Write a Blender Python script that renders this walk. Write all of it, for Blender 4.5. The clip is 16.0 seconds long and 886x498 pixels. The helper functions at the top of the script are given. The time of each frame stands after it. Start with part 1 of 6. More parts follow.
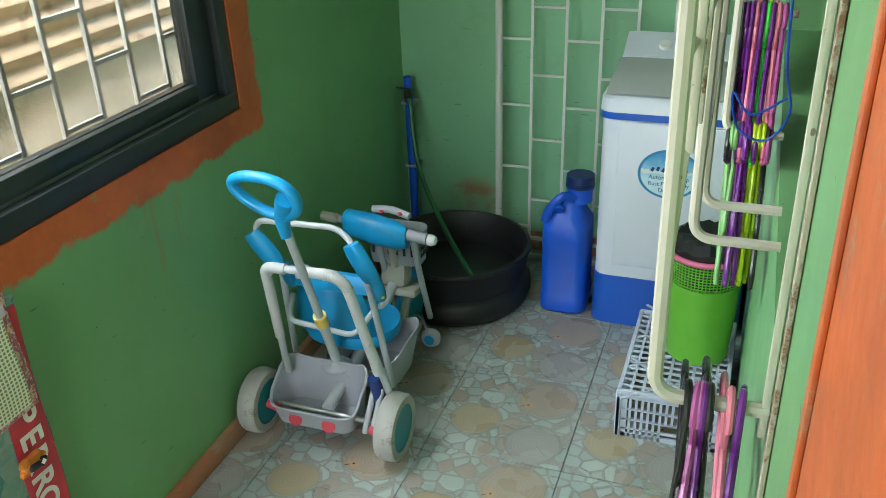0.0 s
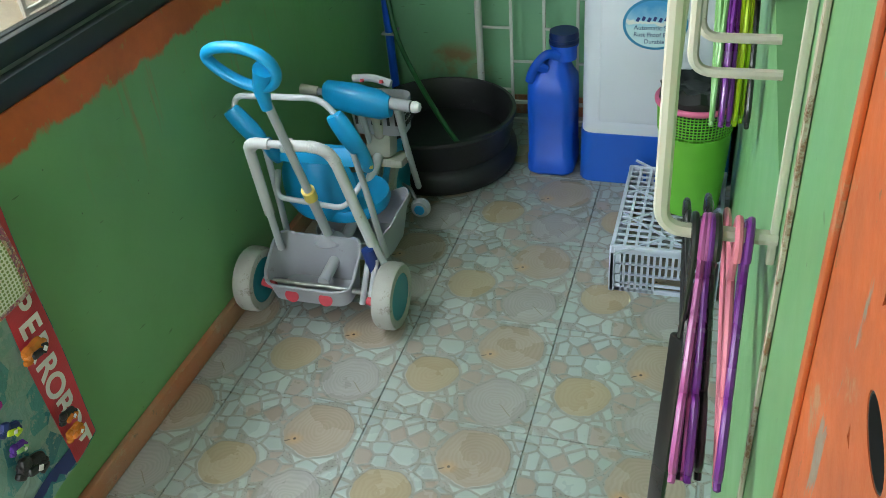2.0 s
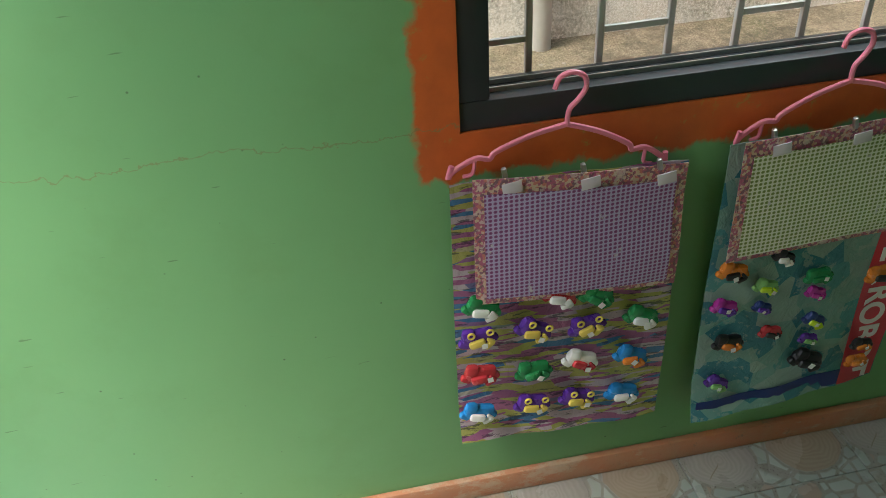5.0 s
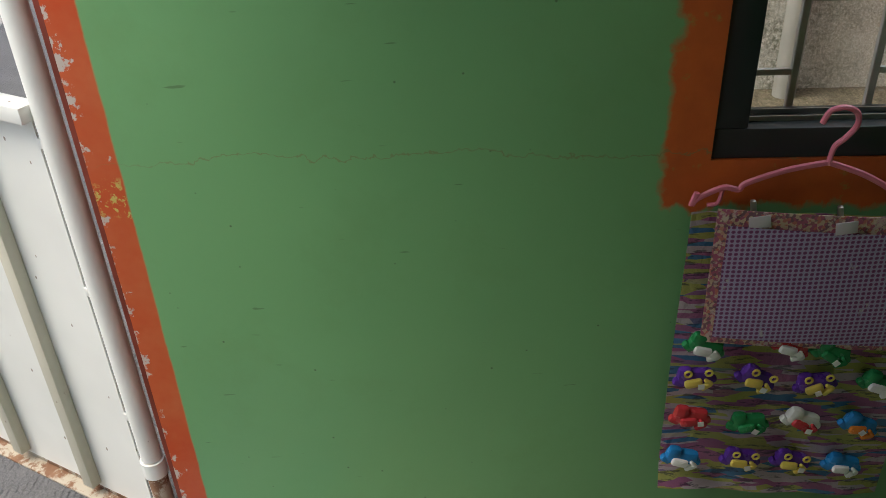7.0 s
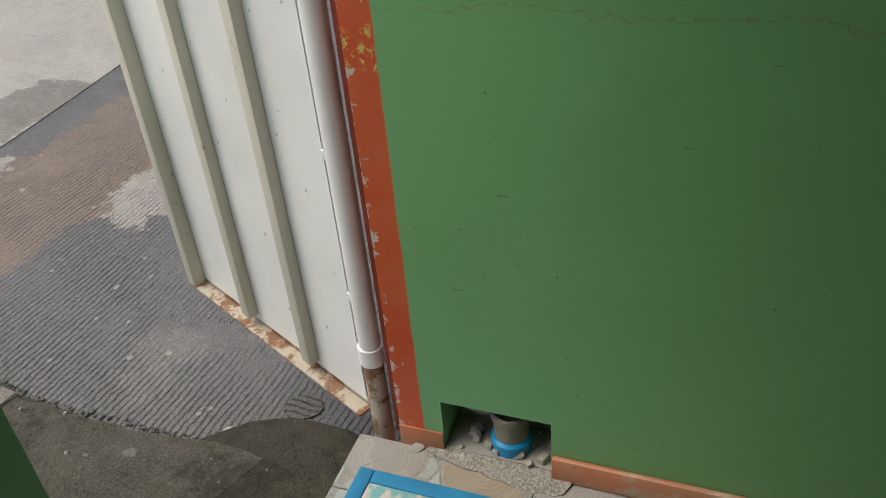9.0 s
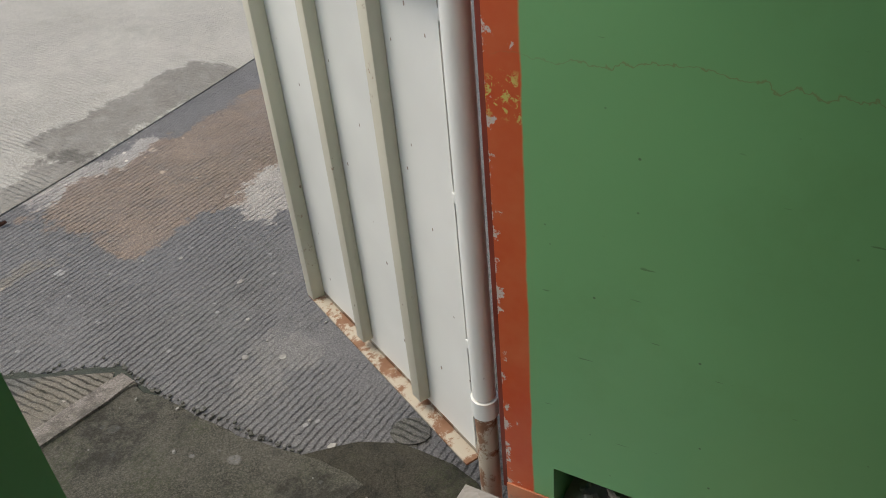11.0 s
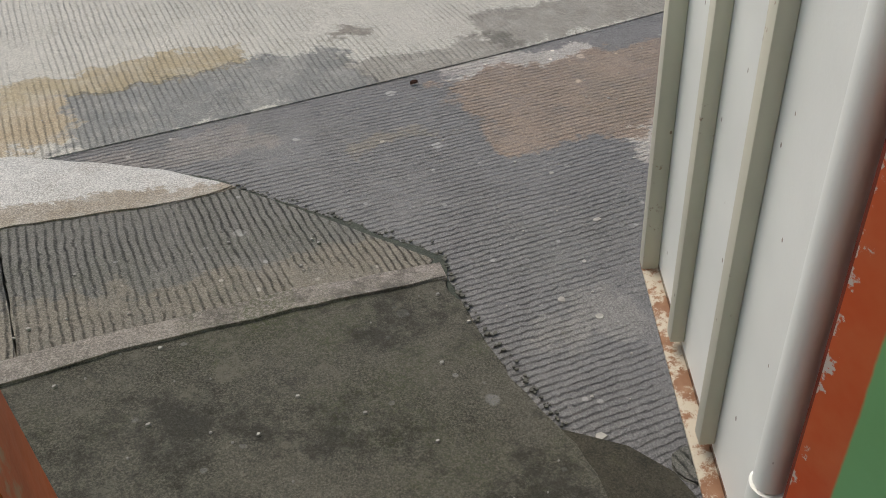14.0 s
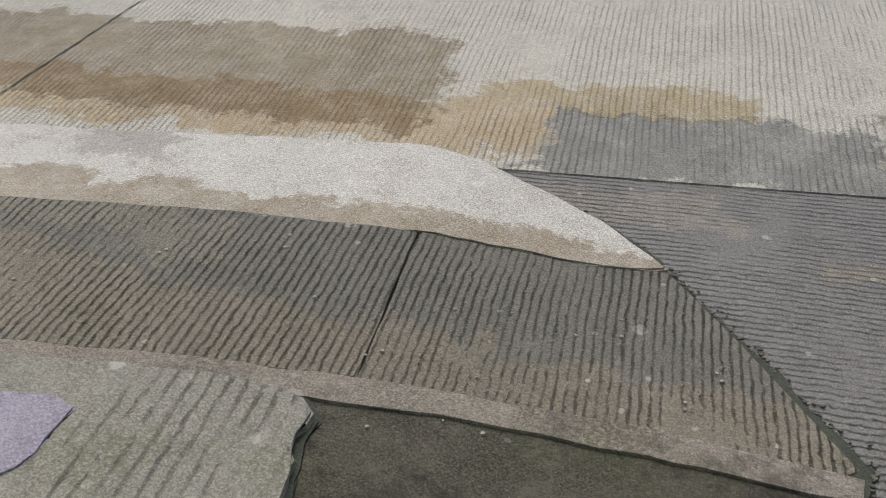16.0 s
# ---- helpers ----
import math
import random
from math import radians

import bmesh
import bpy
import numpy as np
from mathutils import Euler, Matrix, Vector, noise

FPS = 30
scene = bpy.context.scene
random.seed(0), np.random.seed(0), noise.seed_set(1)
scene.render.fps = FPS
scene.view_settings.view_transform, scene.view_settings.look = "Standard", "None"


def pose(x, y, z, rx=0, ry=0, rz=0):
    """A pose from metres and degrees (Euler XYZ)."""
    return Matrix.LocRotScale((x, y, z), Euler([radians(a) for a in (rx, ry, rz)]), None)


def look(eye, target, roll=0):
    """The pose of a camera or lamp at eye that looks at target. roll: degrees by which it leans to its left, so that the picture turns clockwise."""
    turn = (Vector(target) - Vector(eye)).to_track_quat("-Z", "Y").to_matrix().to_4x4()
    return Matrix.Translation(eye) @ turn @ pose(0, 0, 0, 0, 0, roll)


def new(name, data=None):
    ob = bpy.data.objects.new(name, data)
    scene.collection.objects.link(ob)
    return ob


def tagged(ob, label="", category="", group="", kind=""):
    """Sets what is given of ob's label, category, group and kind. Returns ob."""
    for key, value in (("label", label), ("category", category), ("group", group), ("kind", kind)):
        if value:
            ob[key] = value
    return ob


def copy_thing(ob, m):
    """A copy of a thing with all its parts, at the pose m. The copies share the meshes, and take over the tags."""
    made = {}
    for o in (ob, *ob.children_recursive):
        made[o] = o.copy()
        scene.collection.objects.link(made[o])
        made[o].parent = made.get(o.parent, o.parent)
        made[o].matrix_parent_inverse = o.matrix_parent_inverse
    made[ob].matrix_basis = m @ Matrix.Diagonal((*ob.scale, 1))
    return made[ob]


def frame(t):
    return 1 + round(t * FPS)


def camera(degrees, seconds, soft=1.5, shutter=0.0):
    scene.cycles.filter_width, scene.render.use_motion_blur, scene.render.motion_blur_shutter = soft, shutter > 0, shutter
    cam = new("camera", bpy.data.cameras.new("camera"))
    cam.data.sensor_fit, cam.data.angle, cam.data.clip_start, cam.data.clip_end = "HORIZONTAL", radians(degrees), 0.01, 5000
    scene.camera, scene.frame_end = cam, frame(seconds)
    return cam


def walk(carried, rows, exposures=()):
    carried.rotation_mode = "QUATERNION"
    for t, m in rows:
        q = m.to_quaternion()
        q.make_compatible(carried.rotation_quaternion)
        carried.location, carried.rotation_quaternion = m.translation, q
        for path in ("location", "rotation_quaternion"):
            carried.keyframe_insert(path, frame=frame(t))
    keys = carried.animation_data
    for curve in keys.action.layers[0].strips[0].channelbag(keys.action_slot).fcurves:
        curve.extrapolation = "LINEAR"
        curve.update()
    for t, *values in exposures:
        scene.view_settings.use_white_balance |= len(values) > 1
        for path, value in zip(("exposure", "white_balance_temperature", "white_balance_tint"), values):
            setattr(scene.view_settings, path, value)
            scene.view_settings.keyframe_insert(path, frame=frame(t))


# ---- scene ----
cam = camera(54.0, 16.0, soft=0.9)
ROWS = [
    (0.0, (0.03, -0.285, 1.64), (-0.599, 1.38, 0.729), -2.3),
    (0.5, (0.016, -0.295, 1.636), (-0.616, 1.375, 0.736), -2.4),
    (1.0, (0.013, -0.304, 1.639), (-0.621, 1.349, 0.709), -3.4),
    (1.5, (0.009, -0.307, 1.6), (-0.576, 1.263, 0.508), -4.6),
    (2.0, (0.008, -0.285, 1.595), (-0.553, 1.253, 0.445), -5.6),
    (2.5, (0.014, -0.273, 1.601), (-0.615, 1.211, 0.418), -7.0),
    (3.0, (0.012, -0.288, 1.603), (-0.81, 1.113, 0.437), -6.2),
    (3.5, (-0.014, -0.333, 1.607), (-1.146, 0.837, 0.445), -3.7),
    (4.0, (-0.047, -0.36, 1.61), (-1.419, 0.473, 0.416), -2.7),
    (4.5, (-0.053, -0.375, 1.611), (-1.547, 0.127, 0.38), -3.2),
    (4.7, (-0.055, -0.38, 1.612), (-1.588, 0.011, 0.389), -3.4),
    (6.8, (-0.017, -0.496, 1.559), (-1.728, -0.558, 0.525), -2.4),
    (7.0, (-0.032, -0.498, 1.554), (-1.719, -0.601, 0.484), -2.7),
    (7.5, (-0.041, -0.519, 1.537), (-1.64, -0.685, 0.346), -4.7),
    (8.0, (-0.07, -0.54, 1.483), (-1.625, -0.76, 0.245), -4.8),
    (8.5, (-0.152, -0.561, 1.382), (-1.695, -0.993, 0.185), -5.3),
    (9.0, (-0.197, -0.568, 1.372), (-1.691, -1.191, 0.198), -5.4),
    (9.2, (-0.204, -0.584, 1.375), (-1.685, -1.248, 0.206), -5.1),
    (11.3, (-0.348, -0.639, 1.398), (-1.647, -1.602, 0.221), -5.6),
    (11.5, (-0.347, -0.62, 1.4), (-1.587, -1.662, 0.226), -5.2),
    (12.0, (-0.393, -0.6, 1.404), (-1.458, -1.832, 0.243), -5.0),
    (12.5, (-0.438, -0.571, 1.393), (-1.424, -1.876, 0.242), -4.6),
    (13.0, (-0.458, -0.564, 1.371), (-1.368, -1.871, 0.161), -3.4),
    (13.5, (-0.585, -0.641, 1.214), (-1.473, -1.993, 0.037), -1.9),
    (14.0, (-0.68, -0.723, 1.192), (-1.299, -2.185, -0.024), -4.4),
    (14.5, (-0.864, -0.837, 1.187), (-1.14, -2.4, -0.029), -3.5),
    (15.0, (-0.953, -0.916, 1.189), (-0.856, -2.537, 0.022), -4.7),
    (15.5, (-0.979, -1.036, 1.176), (-0.677, -2.634, 0.012), -6.5),
    (16.0, (-0.983, -1.154, 1.177), (-0.489, -2.714, 0.028), -6.4),
]
EXPO = [(0.0, 3.0), (2.0, 2.9), (3.3, 2.95), (4.1, 2.6), (4.7, 2.05), (6.8, 0.7), (9.0, 0.25), (11.5, 0.18), (13.6, 0.12), (14.5, 0.22), (16.0, 0.15)]
walk(cam, [(t, look(e, g, r)) for t, e, g, r in ROWS], EXPO)

# ---- world, sun, lamps ----
world = bpy.data.worlds.new("world")
scene.world = world
world.use_nodes = True
wn = world.node_tree.nodes
sky = wn.new("ShaderNodeTexSky")
sky.sky_type, sky.sun_disc = "NISHITA", False
sky.sun_elevation, sky.sun_rotation = radians(60), radians(160)
sky.air_density, sky.dust_density = 1.0, 3.0
world.node_tree.links.new(sky.outputs[0], wn["Background"].inputs[0])
wn["Background"].inputs[1].default_value = 0.125
sun_data = bpy.data.lights.new("sun", "SUN")
sun_data.energy, sun_data.angle, sun_data.color = 1.75, radians(30), (1.0, 0.93, 0.80)
sun = new("sun", sun_data)
sun.matrix_world = look((2.55, -7, 12.9), (0, 0, 0))


def area(name, where, target, w, h, watts, color=(1, 1, 1)):
    d = bpy.data.lights.new(name, "AREA")
    d.shape, d.size, d.size_y, d.energy, d.color = "RECTANGLE", w, h, watts, color
    ob = new(name, d)
    ob.matrix_world = look(where, target)
    return ob


# Added lamp out of view, standing in for skylight through the window.
area("sky_fill_window", (-1.55, 0.85, 1.92), (0.05, 0.9, 1.25), 1.5, 0.45, 9, (0.86, 0.96, 1.0))
# Added lamp, unseen above the gate opening, to brighten the wall beside it.
area("sky_fill_gate", (-0.62, -1.36, 1.95), (-1.15, -0.35, 0.5), 0.6, 0.7, 4.5, (0.90, 0.97, 1.0))
# Added fill lamp at the closed south wall, aimed at the porch's far end.
area("south_wall_fill", (-0.22, -1.24, 1.97), (-0.5, 2.2, 0.9), 0.6, 0.8, 3.0, (0.88, 0.96, 1.0))


# ---- materials ----
class Mat:
    """A small builder of node materials."""

    def __init__(self, name, rough=0.6, metal=0.0, spec=0.5):
        self.m = bpy.data.materials.new(name)
        self.m.use_nodes = True
        self.t = self.m.node_tree
        self.b = self.t.nodes["Principled BSDF"]
        self.b.inputs["Roughness"].default_value = rough
        self.b.inputs["Metallic"].default_value = metal
        self.b.inputs["Specular IOR Level"].default_value = spec
        self.P = self.t.nodes.new("ShaderNodeNewGeometry").outputs["Position"]
        self.tc = self.t.nodes.new("ShaderNodeTexCoord")
        self.O = self.tc.outputs["Object"]
        self.ri = self.t.nodes.new("ShaderNodeObjectInfo").outputs["Random"]

    def put(self, sock, v):
        if isinstance(v, bpy.types.NodeSocket):
            self.t.links.new(v, sock)
        elif isinstance(v, (tuple, list)):
            sock.default_value = (*v, 1.0) if len(v) == 3 and sock.type == "RGBA" else v
        else:
            sock.default_value = v

    def noise(self, scale, detail=3, rough=0.5, vec=None, dist=0.0):
        n = self.t.nodes.new("ShaderNodeTexNoise")
        self.put(n.inputs["Vector"], vec or self.P)
        n.inputs["Scale"].default_value, n.inputs["Detail"].default_value = scale, detail
        n.inputs["Roughness"].default_value, n.inputs["Distortion"].default_value = rough, dist
        return n.outputs["Fac"]

    def voro(self, scale, vec=None, feature="F1", rnd=1.0, out="Distance"):
        n = self.t.nodes.new("ShaderNodeTexVoronoi")
        n.feature = feature
        self.put(n.inputs["Vector"], vec or self.P)
        n.inputs["Scale"].default_value, n.inputs["Randomness"].default_value = scale, rnd
        return n.outputs[out]

    def math(self, op, a, b=0.0, c=0.0, clamp=False):
        n = self.t.nodes.new("ShaderNodeMath")
        n.operation, n.use_clamp = op, clamp
        for i, v in enumerate((a, b, c)):
            self.put(n.inputs[i], v)
        return n.outputs[0]

    def ramp(self, x, lo, hi, a=0.0, b=1.0):
        n = self.t.nodes.new("ShaderNodeMapRange")
        for i, v in enumerate((x, lo, hi, a, b)):
            self.put(n.inputs[i], v)
        return n.outputs[0]

    def mix(self, f, a, b, mode="MIX"):
        n = self.t.nodes.new("ShaderNodeMix")
        n.data_type, n.blend_type = "RGBA", mode
        self.put(n.inputs[0], f)
        self.put(n.inputs[6], a)
        self.put(n.inputs[7], b)
        return n.outputs[2]

    def xyz(self, vec=None):
        n = self.t.nodes.new("ShaderNodeSeparateXYZ")
        self.put(n.inputs[0], vec or self.P)
        return n.outputs

    def vec(self, x, y, z=0.0):
        n = self.t.nodes.new("ShaderNodeCombineXYZ")
        for i, v in enumerate((x, y, z)):
            self.put(n.inputs[i], v)
        return n.outputs[0]

    def mapped(self, scale=(1, 1, 1), rot=(0, 0, 0), vec=None, loc=(0, 0, 0)):
        n = self.t.nodes.new("ShaderNodeMapping")
        self.put(n.inputs[0], vec or self.P)
        n.inputs[1].default_value, n.inputs[2].default_value, n.inputs[3].default_value = loc, rot, scale
        return n.outputs[0]

    def color(self, c):
        self.put(self.b.inputs["Base Color"], c)
        return self

    def rough(self, r):
        self.put(self.b.inputs["Roughness"], r)
        return self

    def bump(self, h, strength=0.3, dist=0.01):
        n = self.t.nodes.new("ShaderNodeBump")
        n.inputs["Strength"].default_value, n.inputs["Distance"].default_value = strength, dist
        self.put(n.inputs["Height"], h)
        self.t.links.new(n.outputs[0], self.b.inputs["Normal"])
        return self

    def inside(self, a, lo, hi, soft):
        """1 where lo < a < hi, with a soft edge."""
        return self.math("MULTIPLY", self.ramp(a, lo - soft, lo + soft), self.ramp(a, hi + soft, hi - soft), clamp=True)


def plain(name, c, rough=0.45, vary=0.12, scale=9.0, bump=0.05, metal=0.0, dirt=None, dirt_at=0.62, world_space=False):
    """Painted or moulded stuff: a colour with soft mottling, fine grain and some dirt."""
    m = Mat(name, rough, metal)
    v = m.P if world_space else m.O
    big, fine = m.noise(scale, 4, vec=v), m.noise(scale * 22, 2, vec=v)
    dark = tuple(x * (1 - vary) for x in c)
    light = tuple(min(1, x * (1 + vary)) for x in c)
    col = m.mix(m.ramp(big, 0.3, 0.7), dark, light)
    if dirt:
        col = m.mix(m.ramp(m.noise(scale * 2.3, 8, 0.75, vec=v), dirt_at, dirt_at + 0.08, 0, 0.75), col, dirt)
    m.color(col).rough(m.ramp(big, 0.2, 0.8, max(0.05, rough - 0.08), rough + 0.08))
    m.bump(fine, bump, 0.002)
    return m.m


GREEN, ORANGE = (0.150, 0.340, 0.142), (0.62, 0.13, 0.028)


def wall_paint(name, trim_window=False, trim_end=False, side=False, green=GREEN):
    m = Mat(name, 0.42, 0, 0.45)
    x, y, z = m.xyz()
    big = m.noise(1.3, 4)
    mid = m.noise(6, 5, 0.6)
    col = m.mix(m.ramp(big, 0.3, 0.7), green, tuple(c * 1.18 for c in green))
    col = m.mix(m.ramp(m.noise(3.1, 6, 0.7), 0.52, 0.8, 0, 0.35), col, (0.12, 0.24, 0.075))
    scuffv = m.mapped((6, 6, 40), (0.25, 0, 0))
    col = m.mix(m.ramp(m.noise(2.2, 2, 0.5, vec=scuffv), 0.73, 0.76, 0, 0.55), col, (0.06, 0.10, 0.035))
    col = m.mix(m.ramp(m.voro(16), 0.045, 0.02, 0, 0.7), col, (0.05, 0.07, 0.03))
    wob = m.math("MULTIPLY", m.math("SUBTRACT", m.noise(11, 5, 0.65), 0.5), 0.07)
    wob2 = m.math("MULTIPLY", m.math("SUBTRACT", m.noise(23, 4, 0.65, vec=m.mapped((1, 1, 0.35))), 0.5), 0.05)
    org = m.mix(m.ramp(mid, 0.35, 0.65), ORANGE, (0.43, 0.085, 0.022))
    org = m.mix(m.ramp(m.noise(17, 6, 0.7), 0.60, 0.68, 0, 0.6), org, (0.28, 0.30, 0.07))
    if trim_window:
        yy, zz = m.math("ADD", y, wob), m.math("ADD", m.math("ADD", z, wob2), wob)
        f = m.math("MULTIPLY", m.inside(yy, -0.218, 1.78, 0.006), m.ramp(zz, 0.828, 0.84), clamp=True)
        col = m.mix(f, col, org)
        drip = m.math("MULTIPLY", m.inside(z, 0.55, 0.84, 0.1), m.ramp(m.noise(3, 4, 0.7, vec=m.mapped((1, 9, 0.7))), 0.58, 0.72, 0, 0.55))
        col = m.mix(m.math("MULTIPLY", drip, m.ramp(y, 0.9, 1.1), clamp=True), col, (0.38, 0.14, 0.045))
    if trim_end:
        ye = m.math("ADD", y, m.math("MULTIPLY", wob, 0.12))
        f = m.ramp(ye, -1.097, -1.101)
        chip = m.ramp(m.math("ADD", m.noise(26, 6, 0.7), m.ramp(y, -1.156, -1.118, 0.10, -0.10)), 0.60, 0.63)
        red = m.mix(m.ramp(m.noise(4, 5, 0.7), 0.35, 0.7), (0.52, 0.065, 0.012), (0.56, 0.13, 0.045))
        o2 = m.mix(chip, red, (0.55, 0.47, 0.42))
        yel = m.math("MULTIPLY", m.inside(m.math("ADD", z, wob), 0.83, 0.89, 0.01), m.ramp(m.noise(70, 4, 0.7), 0.55, 0.60), clamp=True)
        o2 = m.mix(yel, o2, (0.55, 0.45, 0.12))
        col = m.mix(f, col, o2)
        crack = m.math("ABSOLUTE", m.math("SUBTRACT", m.math("ADD", z, m.math("MULTIPLY", m.noise(4, 6, 0.7), 0.12)), 0.995))
        crack = m.math("MULTIPLY", m.ramp(crack, 0.0016, 0.0004), m.inside(y, -1.07, 0.02, 0.1), clamp=True)
        col = m.mix(m.math("MULTIPLY", crack, 0.7), col, (0.2, 0.2, 0.08))
    if side:
        f = m.inside(m.math("ADD", z, wob), 0.13, 0.27, 0.03)
        f = m.math("MULTIPLY", f, m.inside(m.math("ADD", x, wob), -1.10, -0.86, 0.04), clamp=True)
        f = m.math("MULTIPLY", f, m.ramp(m.noise(9, 4, 0.6), 0.40, 0.6, 0, 0.8), clamp=True)
        col = m.mix(f, col, (0.34, 0.15, 0.07))
    m.color(col).rough(m.ramp(mid, 0.2, 0.8, 0.32, 0.5))
    h = m.math("ADD", m.math("MULTIPLY", m.noise(3, 5), 1.0), m.math("MULTIPLY", m.noise(70, 3), 0.06))
    m.bump(h, 0.35, 0.012)
    return m.m


def orange_paint(name):
    m = Mat(name, 0.45)
    n = m.noise(7, 6, 0.65)
    col = m.mix(m.ramp(n, 0.35, 0.65), ORANGE, (0.42, 0.10, 0.035))
    col = m.mix(m.ramp(m.noise(13, 7, 0.72), 0.58, 0.64, 0, 0.8), col, (0.42, 0.26, 0.15))
    col = m.mix(m.ramp(m.noise(34, 5, 0.7), 0.66, 0.70, 0, 0.9), col, (0.16, 0.12, 0.07))
    col = m.mix(m.ramp(m.noise(9, 6, 0.7, vec=m.mapped((1, 1, 0.3))), 0.64, 0.66, 0, 0.85), col, (0.24, 0.25, 0.20))
    m.color(col).rough(m.ramp(n, 0.2, 0.8, 0.35, 0.6)).bump(m.noise(24, 5), 0.5, 0.006)
    return m.m


def skirting_paint():
    m = Mat("worn_skirting_paint", 0.5)
    n = m.noise(5, 6, 0.7)
    col = m.mix(m.ramp(n, 0.35, 0.65), (0.42, 0.14, 0.06), (0.36, 0.20, 0.12))
    col = m.mix(m.ramp(m.noise(9, 8, 0.8, vec=m.mapped((1, 0.5, 1))), 0.52, 0.60, 0, 0.85), col, (0.40, 0.30, 0.21))
    col = m.mix(m.ramp(m.noise(30, 6, 0.8), 0.60, 0.66, 0, 0.8), col, (0.17, 0.13, 0.09))
    m.color(col).rough(m.ramp(n, 0.2, 0.8, 0.4, 0.65)).bump(m.noise(30, 5), 0.5, 0.005)
    return m.m


def tile_print():
    """Glazed tile printed with log slices among river pebbles, with a light relief."""
    m = Mat("tile_print", 0.22, 0, 0.5)
    x, y, z = m.xyz(m.O)
    flat = m.vec(x, y, 0.0)
    cells, seeds = 21.0, m.mapped((1, 1.1, 1), vec=flat)
    edge = m.voro(cells, seeds, "DISTANCE_TO_EDGE", 0.85)
    colr = m.voro(cells, seeds, "F1", 0.85, out="Color")
    r, g, b = m.xyz(colr)
    peb = m.mix(m.ramp(r, 0.1, 0.9), (0.28, 0.325, 0.31), (0.36, 0.405, 0.39))
    peb = m.mix(m.ramp(g, 0.80, 0.82), peb, (0.30, 0.25, 0.21))
    grout = m.mix(m.noise(60, 2, vec=flat), (0.20, 0.20, 0.18), (0.30, 0.30, 0.27))
    speck = m.math("MULTIPLY", m.ramp(m.noise(260, 2, vec=flat), 0.62, 0.66), m.ramp(edge, 0.10, 0.05), clamp=True)
    grout = m.mix(speck, grout, (0.07, 0.06, 0.05))
    stone = m.ramp(edge, 0.05, 0.085)
    col = m.mix(stone, grout, peb)
    height = m.ramp(edge, 0.02, 0.16)
    wob = m.math("MULTIPLY", m.math("SUBTRACT", m.noise(14, 2, vec=flat), 0.5), 0.03)
    for cx, cy, rad, ca, cb, knot in ((0.29, 0.30, 0.089, (0.29, 0.235, 0.18), (0.345, 0.29, 0.235), True),
                                      (0.107, 0.155, 0.070, (0.32, 0.255, 0.165), (0.36, 0.30, 0.20), False),
                                      (0.300, 0.088, 0.079, (0.27, 0.26, 0.245), (0.33, 0.32, 0.30), False)):
        dx, dy = m.math("SUBTRACT", x, cx), m.math("SUBTRACT", y, cy)
        d = m.math("SQRT", m.math("ADD", m.math("MULTIPLY", dx, dx), m.math("MULTIPLY", dy, dy)))
        d = m.math("ADD", d, wob)
        rings = m.math("SINE", m.math("MULTIPLY", m.math("ADD", d, m.math("MULTIPLY", wob, 0.6)), 620.0))
        grainn = m.noise(9, 5, 0.6, vec=flat)
        wood = m.mix(m.ramp(m.math("ADD", m.math("MULTIPLY", rings, 0.18), grainn), 0.2, 0.85), ca, cb)
        wood = m.mix(m.ramp(d, rad - 0.020, rad, 0, 0.35), wood, tuple(c * 0.8 for c in ca))
        if knot:
            kx, ky = m.math("SUBTRACT", x, 0.24), m.math("SUBTRACT", y, 0.26)
            kd = m.math("SQRT", m.math("ADD", m.math("MULTIPLY", kx, kx), m.math("MULTIPLY", ky, ky)))
            wood = m.mix(m.ramp(m.math("ADD", kd, wob), 0.028, 0.004, 0, 0.6), wood, (0.50, 0.28, 0.12))
            wood = m.mix(m.ramp(kd, 0.0045, 0.0035), wood, (0.05, 0.03, 0.02))
            cr = m.math("ABSOLUTE", m.math("SUBTRACT", ky, m.math("ADD", m.math("MULTIPLY", kx, 0.52), m.math("MULTIPLY", wob, 0.25))))
            cr = m.math("MULTIPLY", m.ramp(cr, 0.0026, 0.001), m.inside(kx, -0.024, -0.010, 0.002), clamp=True)
            wood = m.mix(cr, wood, (0.05, 0.03, 0.02))
        else:
            cr = m.math("ABSOLUTE", m.math("ADD", m.math("SUBTRACT", dy, m.math("MULTIPLY", dx, -0.9)), wob))
            cr = m.math("MULTIPLY", m.ramp(cr, 0.0022, 0.0008), m.inside(dx, 0.01, 0.045, 0.004), clamp=True)
            if rad > 0.075:
                wood = m.mix(cr, wood, (0.20, 0.17, 0.13))
        disc = m.ramp(d, rad, rad - 0.003)
        ring = m.inside(d, rad - 0.001, rad + 0.007, 0.002)
        col = m.mix(ring, col, grout)
        col = m.mix(disc, col, wood)
        height = m.math("MAXIMUM", m.math("MULTIPLY", height, m.ramp(d, rad + 0.002, rad + 0.008)), m.math("MULTIPLY", disc, 0.8))
    dirty = m.noise(2.2, 6, 0.7)
    col = m.mix(m.ramp(dirty, 0.45, 0.75, 0, 0.35), col, (0.32, 0.27, 0.20))
    m.color(col).rough(m.ramp(m.noise(5, 5), 0.3, 0.7, 0.16, 0.42)).bump(height, 0.45, 0.0016)
    return m.m


